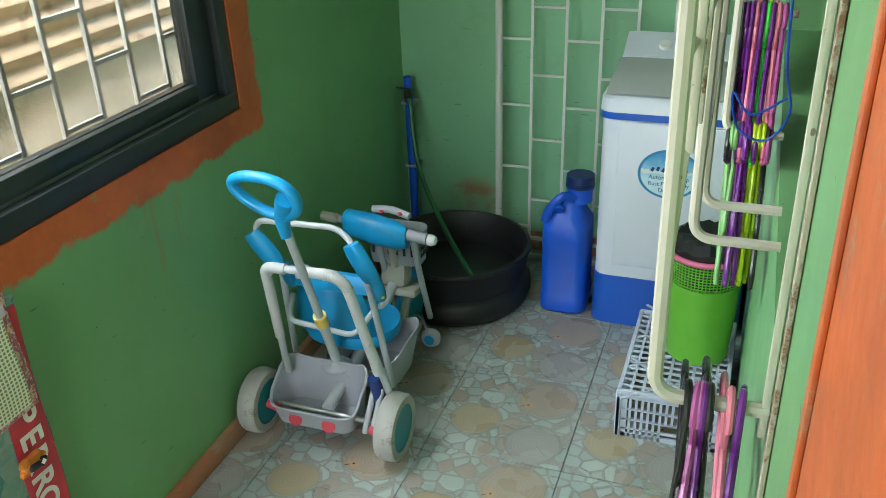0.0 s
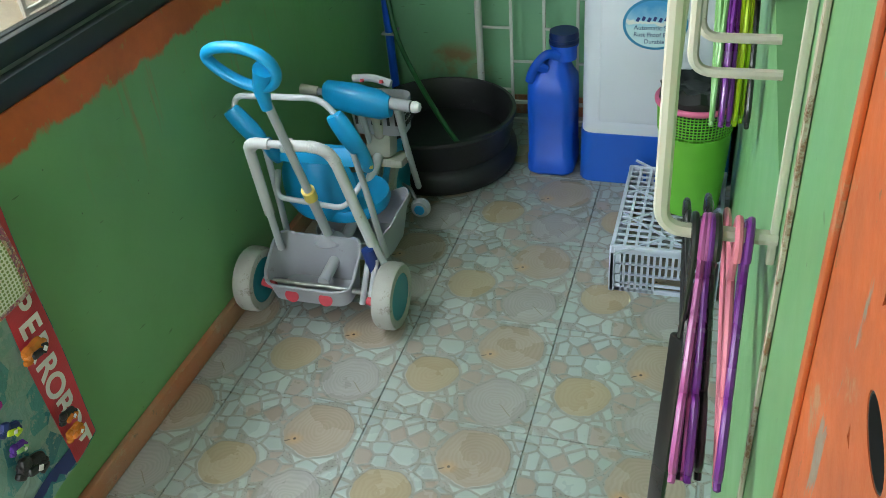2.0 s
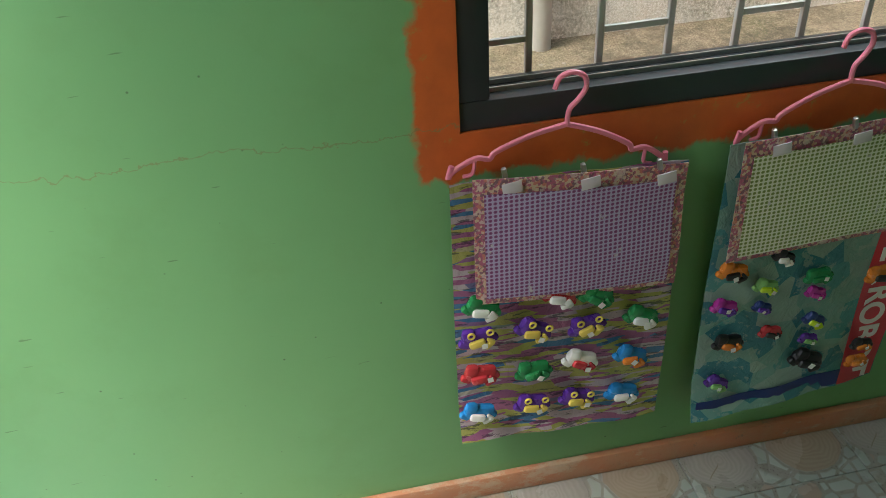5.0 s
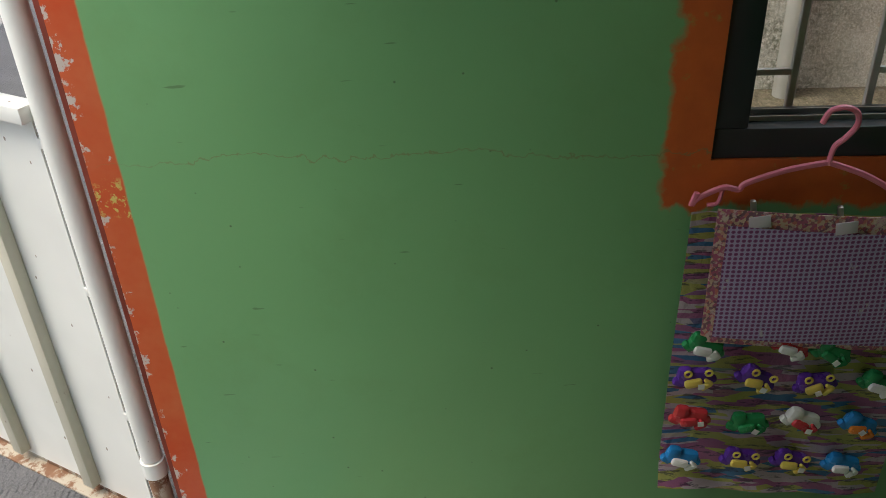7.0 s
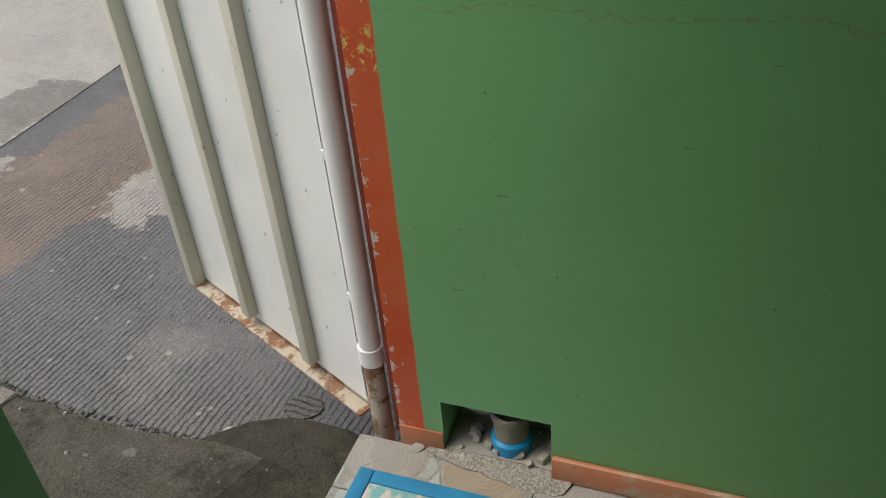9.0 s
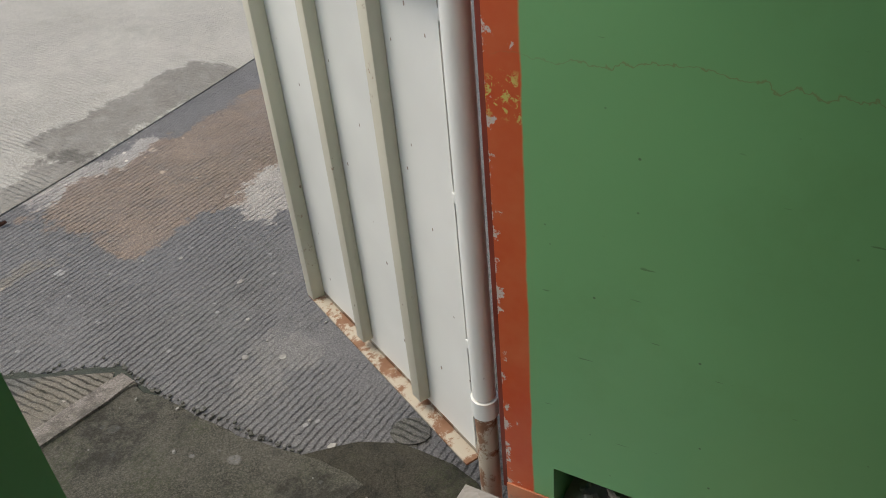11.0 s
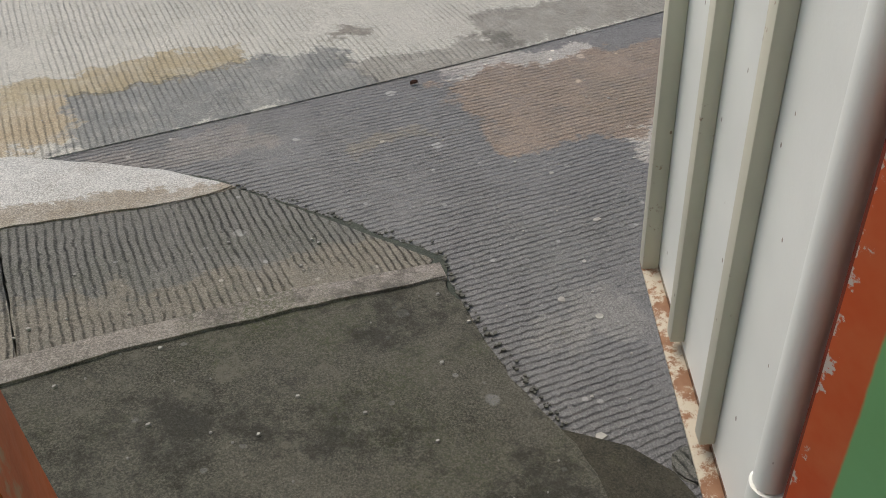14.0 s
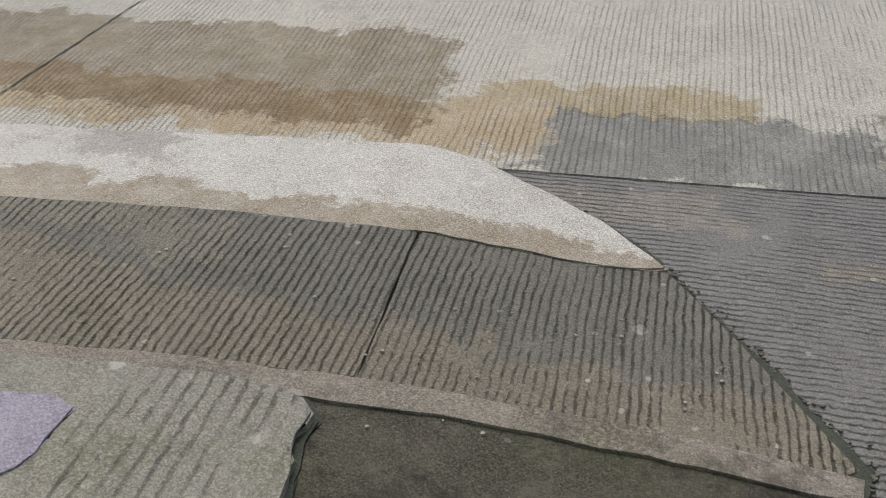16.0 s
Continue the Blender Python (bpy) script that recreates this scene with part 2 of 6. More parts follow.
def concrete(name, a, b, dirt, groove=None, spacing=0.03, depth=0.5, rough=0.85, stains=(), speck=True, cracks=0.0, broken=0.0):
    """groove: 'x' or 'y', the way the comb was drawn. stains: (x0, x1, y0, y1, colour, amount)."""
    m = Mat(name, rough, 0, 0.3)
    x, y, z = m.xyz()
    big, mid, fine = m.noise(0.9, 5, 0.6), m.noise(5, 6, 0.65), m.noise(90, 4, 0.7)
    col = m.mix(m.ramp(big, 0.35, 0.65), a, b)
    col = m.mix(m.ramp(mid, 0.5, 0.72, 0, 0.7), col, dirt)
    col = m.mix(m.ramp(fine, 0.35, 0.7, 0.0, 0.35), col, tuple(c * 0.55 for c in a))
    if speck:
        pv = m.math("ADD", m.voro(4.2, rnd=1.0), m.math("MULTIPLY", m.math("SUBTRACT", m.noise(60, 3), 0.5), 0.07))
        col = m.mix(m.ramp(pv, 0.085, 0.065, 0, 0.8), col, (0.42, 0.41, 0.38))
        pv = m.math("ADD", m.voro(9.0, m.mapped(loc=(4, 1, 0))), m.math("MULTIPLY", m.math("SUBTRACT", m.noise(90, 3), 0.5), 0.08))
        col = m.mix(m.ramp(pv, 0.08, 0.06, 0, 0.8), col, (0.40, 0.39, 0.36))
        col = m.mix(m.ramp(m.voro(23), 0.09, 0.04, 0, 0.6), col, tuple(c * 1.7 for c in b))
    blot = m.noise(15, 8, 0.85)
    col = m.mix(m.ramp(blot, 0.50, 0.68, 0.0, 0.6), col, tuple(c * 0.55 for c in a))
    col = m.mix(m.ramp(m.noise(19, 8, 0.85, vec=m.mapped(loc=(1, 5, 3))), 0.54, 0.70, 0.0, 0.65), col, tuple(min(1, c * 1.45) for c in b))
    grit = m.noise(190, 3, 0.85)
    col = m.mix(m.ramp(grit, 0.44, 0.62, 0.0, 0.75), col, tuple(min(1, c * 1.7) for c in b))
    col = m.mix(m.ramp(m.noise(170, 4, 0.8, vec=m.mapped(loc=(5, 2, 9))), 0.56, 0.70, 0.0, 0.75), col, tuple(c * 0.35 for c in a))
    moss = m.math("MULTIPLY", m.ramp(m.noise(1.7, 6, 0.7, vec=m.mapped(loc=(9, 4, 2))), 0.5, 0.62), m.ramp(fine, 0.4, 0.6), clamp=True)
    col = m.mix(m.math("MULTIPLY", moss, 0.7 if rough > 0.82 and not stains else 0.12), col, (0.10, 0.115, 0.05))
    if speck and not groove and rough > 0.82:
        worn = m.noise(3.1, 8, 0.82, vec=m.mapped(loc=(2, 8, 5)))
        col = m.mix(m.ramp(worn, 0.50, 0.60, 0.0, 0.7), col, tuple(c * 0.42 for c in a))
        col = m.mix(m.ramp(m.noise(6.5, 8, 0.85, vec=m.mapped(loc=(7, 3, 1))), 0.55, 0.63, 0.0, 0.7), col, tuple(min(1, c * 1.35) for c in b))
    for x0, x1, y0, y1, c, amt in stains:
        w = m.math("MULTIPLY", m.math("SUBTRACT", m.noise(4.2, 8, 0.75), 0.5), 0.6)
        w2 = m.math("MULTIPLY", m.math("SUBTRACT", m.noise(4.7, 8, 0.75, vec=m.mapped(loc=(3, 7, 1))), 0.5), 0.5)
        f = m.math("MULTIPLY", m.inside(m.math("ADD", x, w), x0, x1, 0.02), m.inside(m.math("ADD", y, w2), y0, y1, 0.012), clamp=True)
        f = m.math("MULTIPLY", f, m.ramp(m.noise(7, 7, 0.8), 0.3, 0.55, amt * 0.55, amt))
        col = m.mix(f, col, c, "MULTIPLY")
    ck = m.voro(cracks or 0.9, m.mapped(loc=(2.3, 0.4, 0)), "DISTANCE_TO_EDGE")
    ck = m.math("ADD", ck, m.math("MULTIPLY", m.math("SUBTRACT", m.noise(6, 6, 0.75), 0.5), 0.10))
    ck = m.math("MULTIPLY", m.ramp(m.math("ABSOLUTE", ck), 0.006, 0.001), m.ramp(m.noise(1.3, 2), 0.48, 0.54), clamp=True)
    col = m.mix(m.math("MULTIPLY", ck, 0.85 if cracks else 0.0), col, (0.02, 0.02, 0.015))
    h = m.math("MULTIPLY", fine, 0.45)
    h = m.math("ADD", h, m.math("MULTIPLY", grit, 0.22))
    h = m.math("SUBTRACT", h, m.math("MULTIPLY", ck, 1.0 if cracks else 0.0))
    if speck and not groove and rough > 0.82:
        h = m.math("ADD", h, m.math("MULTIPLY", m.noise(11, 8, 0.8), 4.5))
    h = m.math("ADD", h, m.math("MULTIPLY", mid, 0.9))
    if groove:
        along, across = (x, y) if groove == "x" else (y, x)
        wob = m.math("ADD", m.math("MULTIPLY", m.noise(1.1, 2, 0.5), 0.05), m.math("MULTIPLY", m.noise(21, 6, 0.8), 0.030))
        s = m.math("SINE", m.math("MULTIPLY", m.math("ADD", across, wob), 2 * math.pi / spacing))
        br = m.math("MULTIPLY", m.ramp(m.noise(60, 6, 0.9), 0.44, 0.60), m.ramp(m.noise(2.4, 7, 0.8), 0.38 + broken, 0.58 + broken, 0.05, 1.0), clamp=True)
        g = m.math("MULTIPLY", m.ramp(s, -0.97, -0.35, 1.0, 0.0), br)
        h = m.math("SUBTRACT", h, m.math("MULTIPLY", g, 1.3))
        col = m.mix(m.math("MULTIPLY", g, 0.34 + 0.5 * depth), col, tuple(c * 0.3 for c in a))
    m.color(col).rough(m.ramp(mid, 0.3, 0.7, rough - 0.15, rough + 0.05)).bump(h, 0.5 + 0.5 * depth, 0.010)
    return m.m


def rusty(name, c=(0.62, 0.60, 0.52), amount=0.60, rough=0.5):
    m = Mat(name, rough)
    n = m.noise(9, 8, 0.75)
    col = m.mix(m.ramp(m.noise(3, 3), 0.3, 0.7), c, tuple(v * 0.86 for v in c))
    pin = m.math("ADD", m.voro(26, m.mapped((1, 1, 0.6))), m.math("MULTIPLY", m.math("SUBTRACT", m.noise(90, 4), 0.5), 0.10))
    col = m.mix(m.ramp(pin, 0.075, 0.055, 0, 0.85), col, (0.20, 0.13, 0.08))
    f = m.ramp(n, amount, amount + 0.05)
    col = m.mix(f, col, m.mix(m.noise(40, 3), (0.16, 0.07, 0.035), (0.30, 0.17, 0.10)))
    m.color(col).rough(m.ramp(f, 0, 1, rough, 0.9)).bump(n, 0.35, 0.003)
    return m.m


def dotted_card(name, back, dot, ny, nz, size=(1.0, 1.0)):
    """A prize card printed with rows of small round tabs."""
    m = Mat(name, 0.55)
    x, y, z = m.xyz(m.O)
    fy = m.math("FRACT", m.math("MULTIPLY", y, ny / size[0]))
    fz = m.math("FRACT", m.math("MULTIPLY", z, nz / size[1]))
    dy, dz = m.math("SUBTRACT", fy, 0.5), m.math("SUBTRACT", fz, 0.5)
    d = m.math("SQRT", m.math("ADD", m.math("MULTIPLY", dy, dy), m.math("MULTIPLY", dz, dz)))
    col = m.mix(m.ramp(d, 0.40, 0.34), back, dot)
    col = m.mix(m.ramp(d, 0.20, 0.14, 0, 0.6), col, tuple(c * 0.35 for c in dot))
    col = m.mix(m.ramp(m.noise(14, 4, 0.7, vec=m.O), 0.63, 0.67, 0, 0.8), col, (0.62, 0.58, 0.60))
    m.color(col).bump(m.ramp(d, 0.42, 0.30), 0.3, 0.001)
    return m.m


def print_sheet(name, cols, scale=9.0, stretch=(1, 1, 2.6), rough=0.35, gloss_noise=True):
    """A busy printed sheet under crinkled clear film."""
    m = Mat(name, rough)
    v = m.mapped(stretch, (0.3, 0, 0), vec=m.O)
    c = m.voro(scale, v, out="Color", rnd=1.0)
    r, g, b = m.xyz(c)
    col = m.mix(m.ramp(r, 0.30, 0.34), cols[0], cols[1])
    col = m.mix(m.ramp(g, 0.55, 0.58), col, cols[2])
    col = m.mix(m.ramp(b, 0.75, 0.78), col, cols[3])
    col = m.mix(m.ramp(m.noise(40, 4, 0.7, vec=v), 0.55, 0.6, 0, 0.7), col, cols[4])
    m.color(col).bump(m.noise(20, 5, 0.6, vec=m.O, dist=1.5), 0.8, 0.006)
    return m.m


M = dict(
    wall_l=wall_paint("green_wall_with_orange_trim", True, True),
    wall_b=wall_paint("green_wall_stained", side=True, green=(0.20, 0.43, 0.245)),
    wall=wall_paint("green_wall"),
    orange=orange_paint("orange_paint"),
    tile=tile_print(),
    skirting=skirting_paint(),
    mortar=plain("mortar", (0.34, 0.32, 0.28), 0.9, 0.2, 14, 0.4, dirt=(0.15, 0.13, 0.10), world_space=True),
    ceiling=plain("ceiling_white", (0.72, 0.72, 0.68), 0.8, 0.06, 3, 0.1, world_space=True),
    alu=plain("charcoal_aluminium", (0.018, 0.024, 0.026), 0.35, 0.2, 8, 0.03),
    steel=rusty("cream_painted_steel", (0.66, 0.63, 0.52), 0.60),
    gate=rusty("white_painted_sheet", (0.82, 0.82, 0.77), 0.72, 0.4),
    gate_rib=rusty("cream_rib", (0.60, 0.57, 0.46), 0.62),
    rust=rusty("rusty_angle", (0.47, 0.41, 0.32), 0.50, 0.7),
    white_bar=rusty("white_bar", (0.66, 0.68, 0.62), 0.68),
    bar_out=plain("weathered_grey_bar", (0.42, 0.42, 0.39), 0.5, 0.15, 10, 0.1),
    tub=plain("black_rubber", (0.012, 0.012, 0.014), 0.5, 0.3, 8, 0.3, dirt=(0.05, 0.05, 0.05)),
    blue=plain("blue_plastic", (0.006, 0.085, 0.55), 0.38, 0.15, 6, 0.1, dirt=(0.16, 0.28, 0.55), dirt_at=0.68),
    blue_dark=plain("dark_blue_cap", (0.004, 0.018, 0.10), 0.45),
    washer=plain("white_washer", (0.66, 0.70, 0.76), 0.35, 0.04, 3, 0.05),
    washer_top=plain("grey_lid", (0.40, 0.42, 0.40), 0.4, 0.06, 4, 0.05),
    washer_blue=plain("washer_blue", (0.012, 0.10, 0.50), 0.35, 0.08, 4, 0.05),
    crate=plain("lilac_grey_plastic", (0.50, 0.54, 0.66), 0.5, 0.08, 7, 0.1, dirt=(0.3, 0.3, 0.32)),
    green_pl=plain("lime_bin_plastic", (0.13, 0.42, 0.035), 0.42, 0.1, 6, 0.1),
    pink_pl=plain("pink_rim_plastic", (0.60, 0.12, 0.24), 0.4),
    black_pl=plain("black_bag", (0.012, 0.012, 0.013), 0.4, 0.3, 12, 0.4),
    cyan=plain("cyan_plastic", (0.006, 0.27, 0.55), 0.36, 0.12, 9, 0.08, dirt=(0.10, 0.25, 0.36), dirt_at=0.70),
    teal=plain("teal_rim", (0.01, 0.22, 0.28), 0.4),
    trike_grey=plain("grey_moulded_plastic", (0.34, 0.35, 0.38), 0.45, 0.08, 9, 0.1, dirt=(0.24, 0.22, 0.20)),
    trike_tube=plain("pale_grey_tube", (0.42, 0.44, 0.46), 0.35, 0.06, 9, 0.05, dirt=(0.3, 0.28, 0.25), dirt_at=0.72),
    foam=plain("white_ribbed_sleeve", (0.50, 0.51, 0.51), 0.6, 0.06, 9, 0.1, dirt=(0.32, 0.29, 0.24)),
    tyre=plain("worn_white_tyre", (0.38, 0.37, 0.34), 0.7, 0.12, 14, 0.3, dirt=(0.18, 0.15, 0.12), dirt_at=0.56),
    yellow=plain("yellow_plastic", (0.68, 0.52, 0.10), 0.4),
    red=plain("faded_red", (0.55, 0.06, 0.08), 0.45),
    navy=plain("navy_plastic", (0.01, 0.03, 0.16), 0.4),
    khaki=plain("khaki_plastic", (0.36, 0.36, 0.30), 0.5),
    hose=plain("green_hose", (0.015, 0.11, 0.035), 0.35),
    pink=plain("pink_hanger_plastic", (0.72, 0.20, 0.28), 0.35),
    purple=plain("purple_hanger_plastic", (0.16, 0.02, 0.24), 0.3),
    magenta=plain("mauve_hanger_plastic", (0.42, 0.09, 0.30), 0.3),
    black_h=plain("black_hanger_plastic", (0.014, 0.013, 0.014), 0.3),
    lime=plain("lime_hanger_plastic", (0.50, 0.68, 0.02), 0.35),
    sage=plain("sage_hanger_plastic", (0.20, 0.42, 0.14), 0.35),
    neon=plain("neon_green_hanger_plastic", (0.05, 0.75, 0.06), 0.35),
    metal=plain("dull_metal", (0.45, 0.45, 0.43), 0.4, 0.1, 30, 0.1, metal=1.0),
    white=plain("white_plastic", (0.75, 0.75, 0.73), 0.4),
    plaster=concrete("weathered_plaster", (0.74, 0.71, 0.64), (0.82, 0.79, 0.73), (0.42, 0.38, 0.31), rough=0.9, speck=False),
    soil=concrete("damp_soil", (0.20, 0.17, 0.12), (0.28, 0.24, 0.17), (0.10, 0.10, 0.05), rough=0.95),
    tin=plain("corrugated_tin", (0.60, 0.50, 0.39), 0.5, 0.2, 4, 0.1, metal=0.3, dirt=(0.26, 0.17, 0.11), dirt_at=0.55, world_space=True),
    leaf=plain("weed_leaf", (0.06, 0.16, 0.03), 0.5),
    # Near-black colour standing for the shade inside holes and slots.
    shade_black=plain("shade_black_paint", (0.02, 0.02, 0.02), 0.9),
)


# ---- mesh helpers ----
def base_of(ob):
    v = Vector((0, 0, 0))
    while ob:
        v += ob.location
        ob = ob.parent
    return v


def part(name, bm, material, parent=None, label="", kind="", category="", smooth=40):
    """Links a bmesh, drawn in world metres, as one mesh object."""
    me = bpy.data.meshes.new(name)
    off = base_of(parent)
    bmesh.ops.translate(bm, verts=bm.verts, vec=-off)
    bmesh.ops.recalc_face_normals(bm, faces=bm.faces)
    bm.to_mesh(me)
    bm.free()
    if smooth:
        me.polygons.foreach_set("use_smooth", [True] * len(me.polygons))
        me.set_sharp_from_angle(angle=radians(smooth))
    if material:
        me.materials.append(material)
    ob = new(name, me)
    ob.parent = parent
    return tagged(ob, label=label, kind=kind, category=category)


def thing(name, at, label, category, group="", kind=""):
    ob = new(name)
    ob.location = at
    ob.empty_display_size = 0.05
    return tagged(ob, label, category, group, kind)


def bm_new():
    return bmesh.new()


def box(bm, x0, x1, y0, y1, z0, z1, bevel=0.0, seg=2):
    r = bmesh.ops.create_cube(bm, size=1.0)
    vs = r["verts"]
    bmesh.ops.scale(bm, verts=vs, vec=(x1 - x0, y1 - y0, z1 - z0))
    bmesh.ops.translate(bm, verts=vs, vec=((x0 + x1) / 2, (y0 + y1) / 2, (z0 + z1) / 2))
    if bevel:
        es = list({e for v in vs for e in v.link_edges})
        bmesh.ops.bevel(bm, geom=es, offset=bevel, segments=seg, affect="EDGES", profile=0.5)
    return bm


def obox(bm, m, sx, sy, sz, bevel=0.0):
    """A box of that size about the pose m."""
    r = bmesh.ops.create_cube(bm, size=1.0)
    vs = r["verts"]
    bmesh.ops.scale(bm, verts=vs, vec=(sx, sy, sz))
    if bevel:
        es = list({e for v in vs for e in v.link_edges})
        g = bmesh.ops.bevel(bm, geom=es, offset=bevel, segments=2, affect="EDGES", profile=0.5)
        vs = list({v for f in g["faces"] for v in f.verts} | {v for v in vs if v.is_valid})
    bmesh.ops.transform(bm, matrix=m, verts=vs)
    return bm


def smooth_path(pts, n=6, closed=False):
    P = [Vector(p) for p in pts]
    out = []
    k = len(P)
    rng = range(k if closed else k - 1)
    for i in rng:
        p0 = P[(i - 1) % k] if closed or i > 0 else P[0]
        p1, p2 = P[i], P[(i + 1) % k]
        p3 = P[(i + 2) % k] if closed or i + 2 < k else P[-1]
        for j in range(n):
            t = j / n
            out.append(0.5 * ((2 * p1) + (p2 - p0) * t + (2 * p0 - 5 * p1 + 4 * p2 - p3) * t * t + (3 * p1 - p0 - 3 * p2 + p3) * t ** 3))
    if not closed:
        out.append(P[-1])
    return out


def rounded(pts, r, n=5):
    """A polyline with its inner corners rounded."""
    P = [Vector(p) for p in pts]
    out = [P[0]]
    for a, b, c in zip(P, P[1:], P[2:]):
        u, w = (a - b), (c - b)
        d = min(r, u.length * 0.45, w.length * 0.45)
        p, q = b + u.normalized() * d, b + w.normalized() * d
        for i in range(n + 1):
            t = i / n
            out.append((1 - t) ** 2 * p + 2 * t * (1 - t) * b + t * t * q)
    out.append(P[-1])
    return out


def tube(bm, pts, r, seg=10, closed=False, flat=1.0, up=None, taper=None):
    """Sweeps a round (or flattened) section along points."""
    P = [Vector(p) for p in pts]
    k = len(P)
    rings = []
    last = None
    for i in range(k):
        if closed:
            d = P[(i + 1) % k] - P[(i - 1) % k]
        else:
            d = P[min(i + 1, k - 1)] - P[max(i - 1, 0)]
        d.normalize()
        if last is None:
            ref = Vector(up) if up else (Vector((0, 0, 1)) if abs(d.z) < 0.9 else Vector((1, 0, 0)))
        else:
            ref = last
        s = (ref - d * ref.dot(d)).normalized()
        last = s
        w = d.cross(s)
        rr = r * (taper(i / (k - 1)) if taper else 1.0)
        rings.append([bm.verts.new(P[i] + s * (rr * math.cos(a)) + w * (rr * flat * math.sin(a)))
                      for a in (2 * math.pi * j / seg for j in range(seg))])
    for i in range(k if closed else k - 1):
        a, b = rings[i], rings[(i + 1) % k]
        for j in range(seg):
            bm.faces.new((a[j], a[(j + 1) % seg], b[(j + 1) % seg], b[j]))
    if not closed:
        bm.faces.new(rings[0][::-1])
        bm.faces.new(rings[-1])
    return bm


def lathe(bm, profile, seg=40, at=(0, 0, 0), sx=1.0, sy=1.0, axis="Z"):
    rings = []
    for r, z in profile:
        ring = []
        for j in range(seg):
            a = 2 * math.pi * j / seg
            p = (r * sx * math.cos(a), r * sy * math.sin(a), z)
            if axis == "X":
                p = (z, r * math.cos(a), r * math.sin(a))
            elif axis == "Y":
                p = (r * math.cos(a), z, r * math.sin(a))
            ring.append(bm.verts.new(Vector(at) + Vector(p)))
        rings.append(ring)
    for a, b in zip(rings, rings[1:]):
        for j in range(seg):
            bm.faces.new((a[j], a[(j + 1) % seg], b[(j + 1) % seg], b[j]))
    if profile[0][0] > 0:
        bm.faces.new(rings[0][::-1])
    if profile[-1][0] > 0:
        bm.faces.new(rings[-1])
    bmesh.ops.remove_doubles(bm, verts=bm.verts, dist=1e-5)
    return bm


def loft(bm, sections, cap=True):
    """Joins rings of equal counts of points."""
    rings = [[bm.verts.new(Vector(p)) for p in s] for s in sections]
    n = len(rings[0])
    for a, b in zip(rings, rings[1:]):
        for j in range(n):
            bm.faces.new((a[j], a[(j + 1) % n], b[(j + 1) % n], b[j]))
    if cap:
        bm.faces.new(rings[0][::-1])
        bm.faces.new(rings[-1])
    return bm


def rrect(x0, x1, y0, y1, r, z, n=4):
    """Points of a rounded rectangle at height z."""
    out = []
    for cx, cy, a0 in ((x1 - r, y1 - r, 0), (x0 + r, y1 - r, 90), (x0 + r, y0 + r, 180), (x1 - r, y0 + r, 270)):
        for i in range(n + 1):
            a = radians(a0 + 90 * i / n)
            out.append((cx + r * math.cos(a), cy + r * math.sin(a), z))
    return out


def cells(bm, axis, at, thick, us, vs, filled):
    """A wall from a grid of cells in the plane across an axis. filled(u, v) says which cells are solid."""
    def p(u, v, d):
        return (d, u, v) if axis == "x" else ((u, d, v) if axis == "y" else (u, v, d))
    d0, d1 = at, at + thick
    solid = {(i, j) for i in range(len(us) - 1) for j in range(len(vs) - 1)
             if filled((us[i] + us[i + 1]) / 2, (vs[j] + vs[j + 1]) / 2)}
    cache = {}

    def V(u, v, d):
        k = (u, v, d)
        if k not in cache:
            cache[k] = bm.verts.new(p(u, v, d))
        return cache[k]
    for i, j in solid:
        a, b, c, d = us[i], us[i + 1], vs[j], vs[j + 1]
        for dd in (d0, d1):
            bm.faces.new((V(a, c, dd), V(b, c, dd), V(b, d, dd), V(a, d, dd)))
        for (ni, nj), (q, r) in {(i - 1, j): ((a, c), (a, d)), (i + 1, j): ((b, c), (b, d)),
                                 (i, j - 1): ((a, c), (b, c)), (i, j + 1): ((a, d), (b, d))}.items():
            if (ni, nj) not in solid:
                bm.faces.new((V(*q, d0), V(*r, d0), V(*r, d1), V(*q, d1)))
    return bm


# ---- plan ----
WX, RX, BY, FY = -1.285, 0.090, 2.825, -1.138
TOP = 2.22
WY0, WY1, WZ0, WZ1 = -0.143, 1.68, 0.918, 1.98


def slope_road(x, y):
    cx, cy = max(-5.0, min(2.0, x)), max(-6.5, min(0.0, y))
    return -0.371 + 0.067 * cx - 0.06 * cy


def slope_pad(x, y):
    return -0.023 + 0.173 * min(x, 1.8) + 0.015 * y


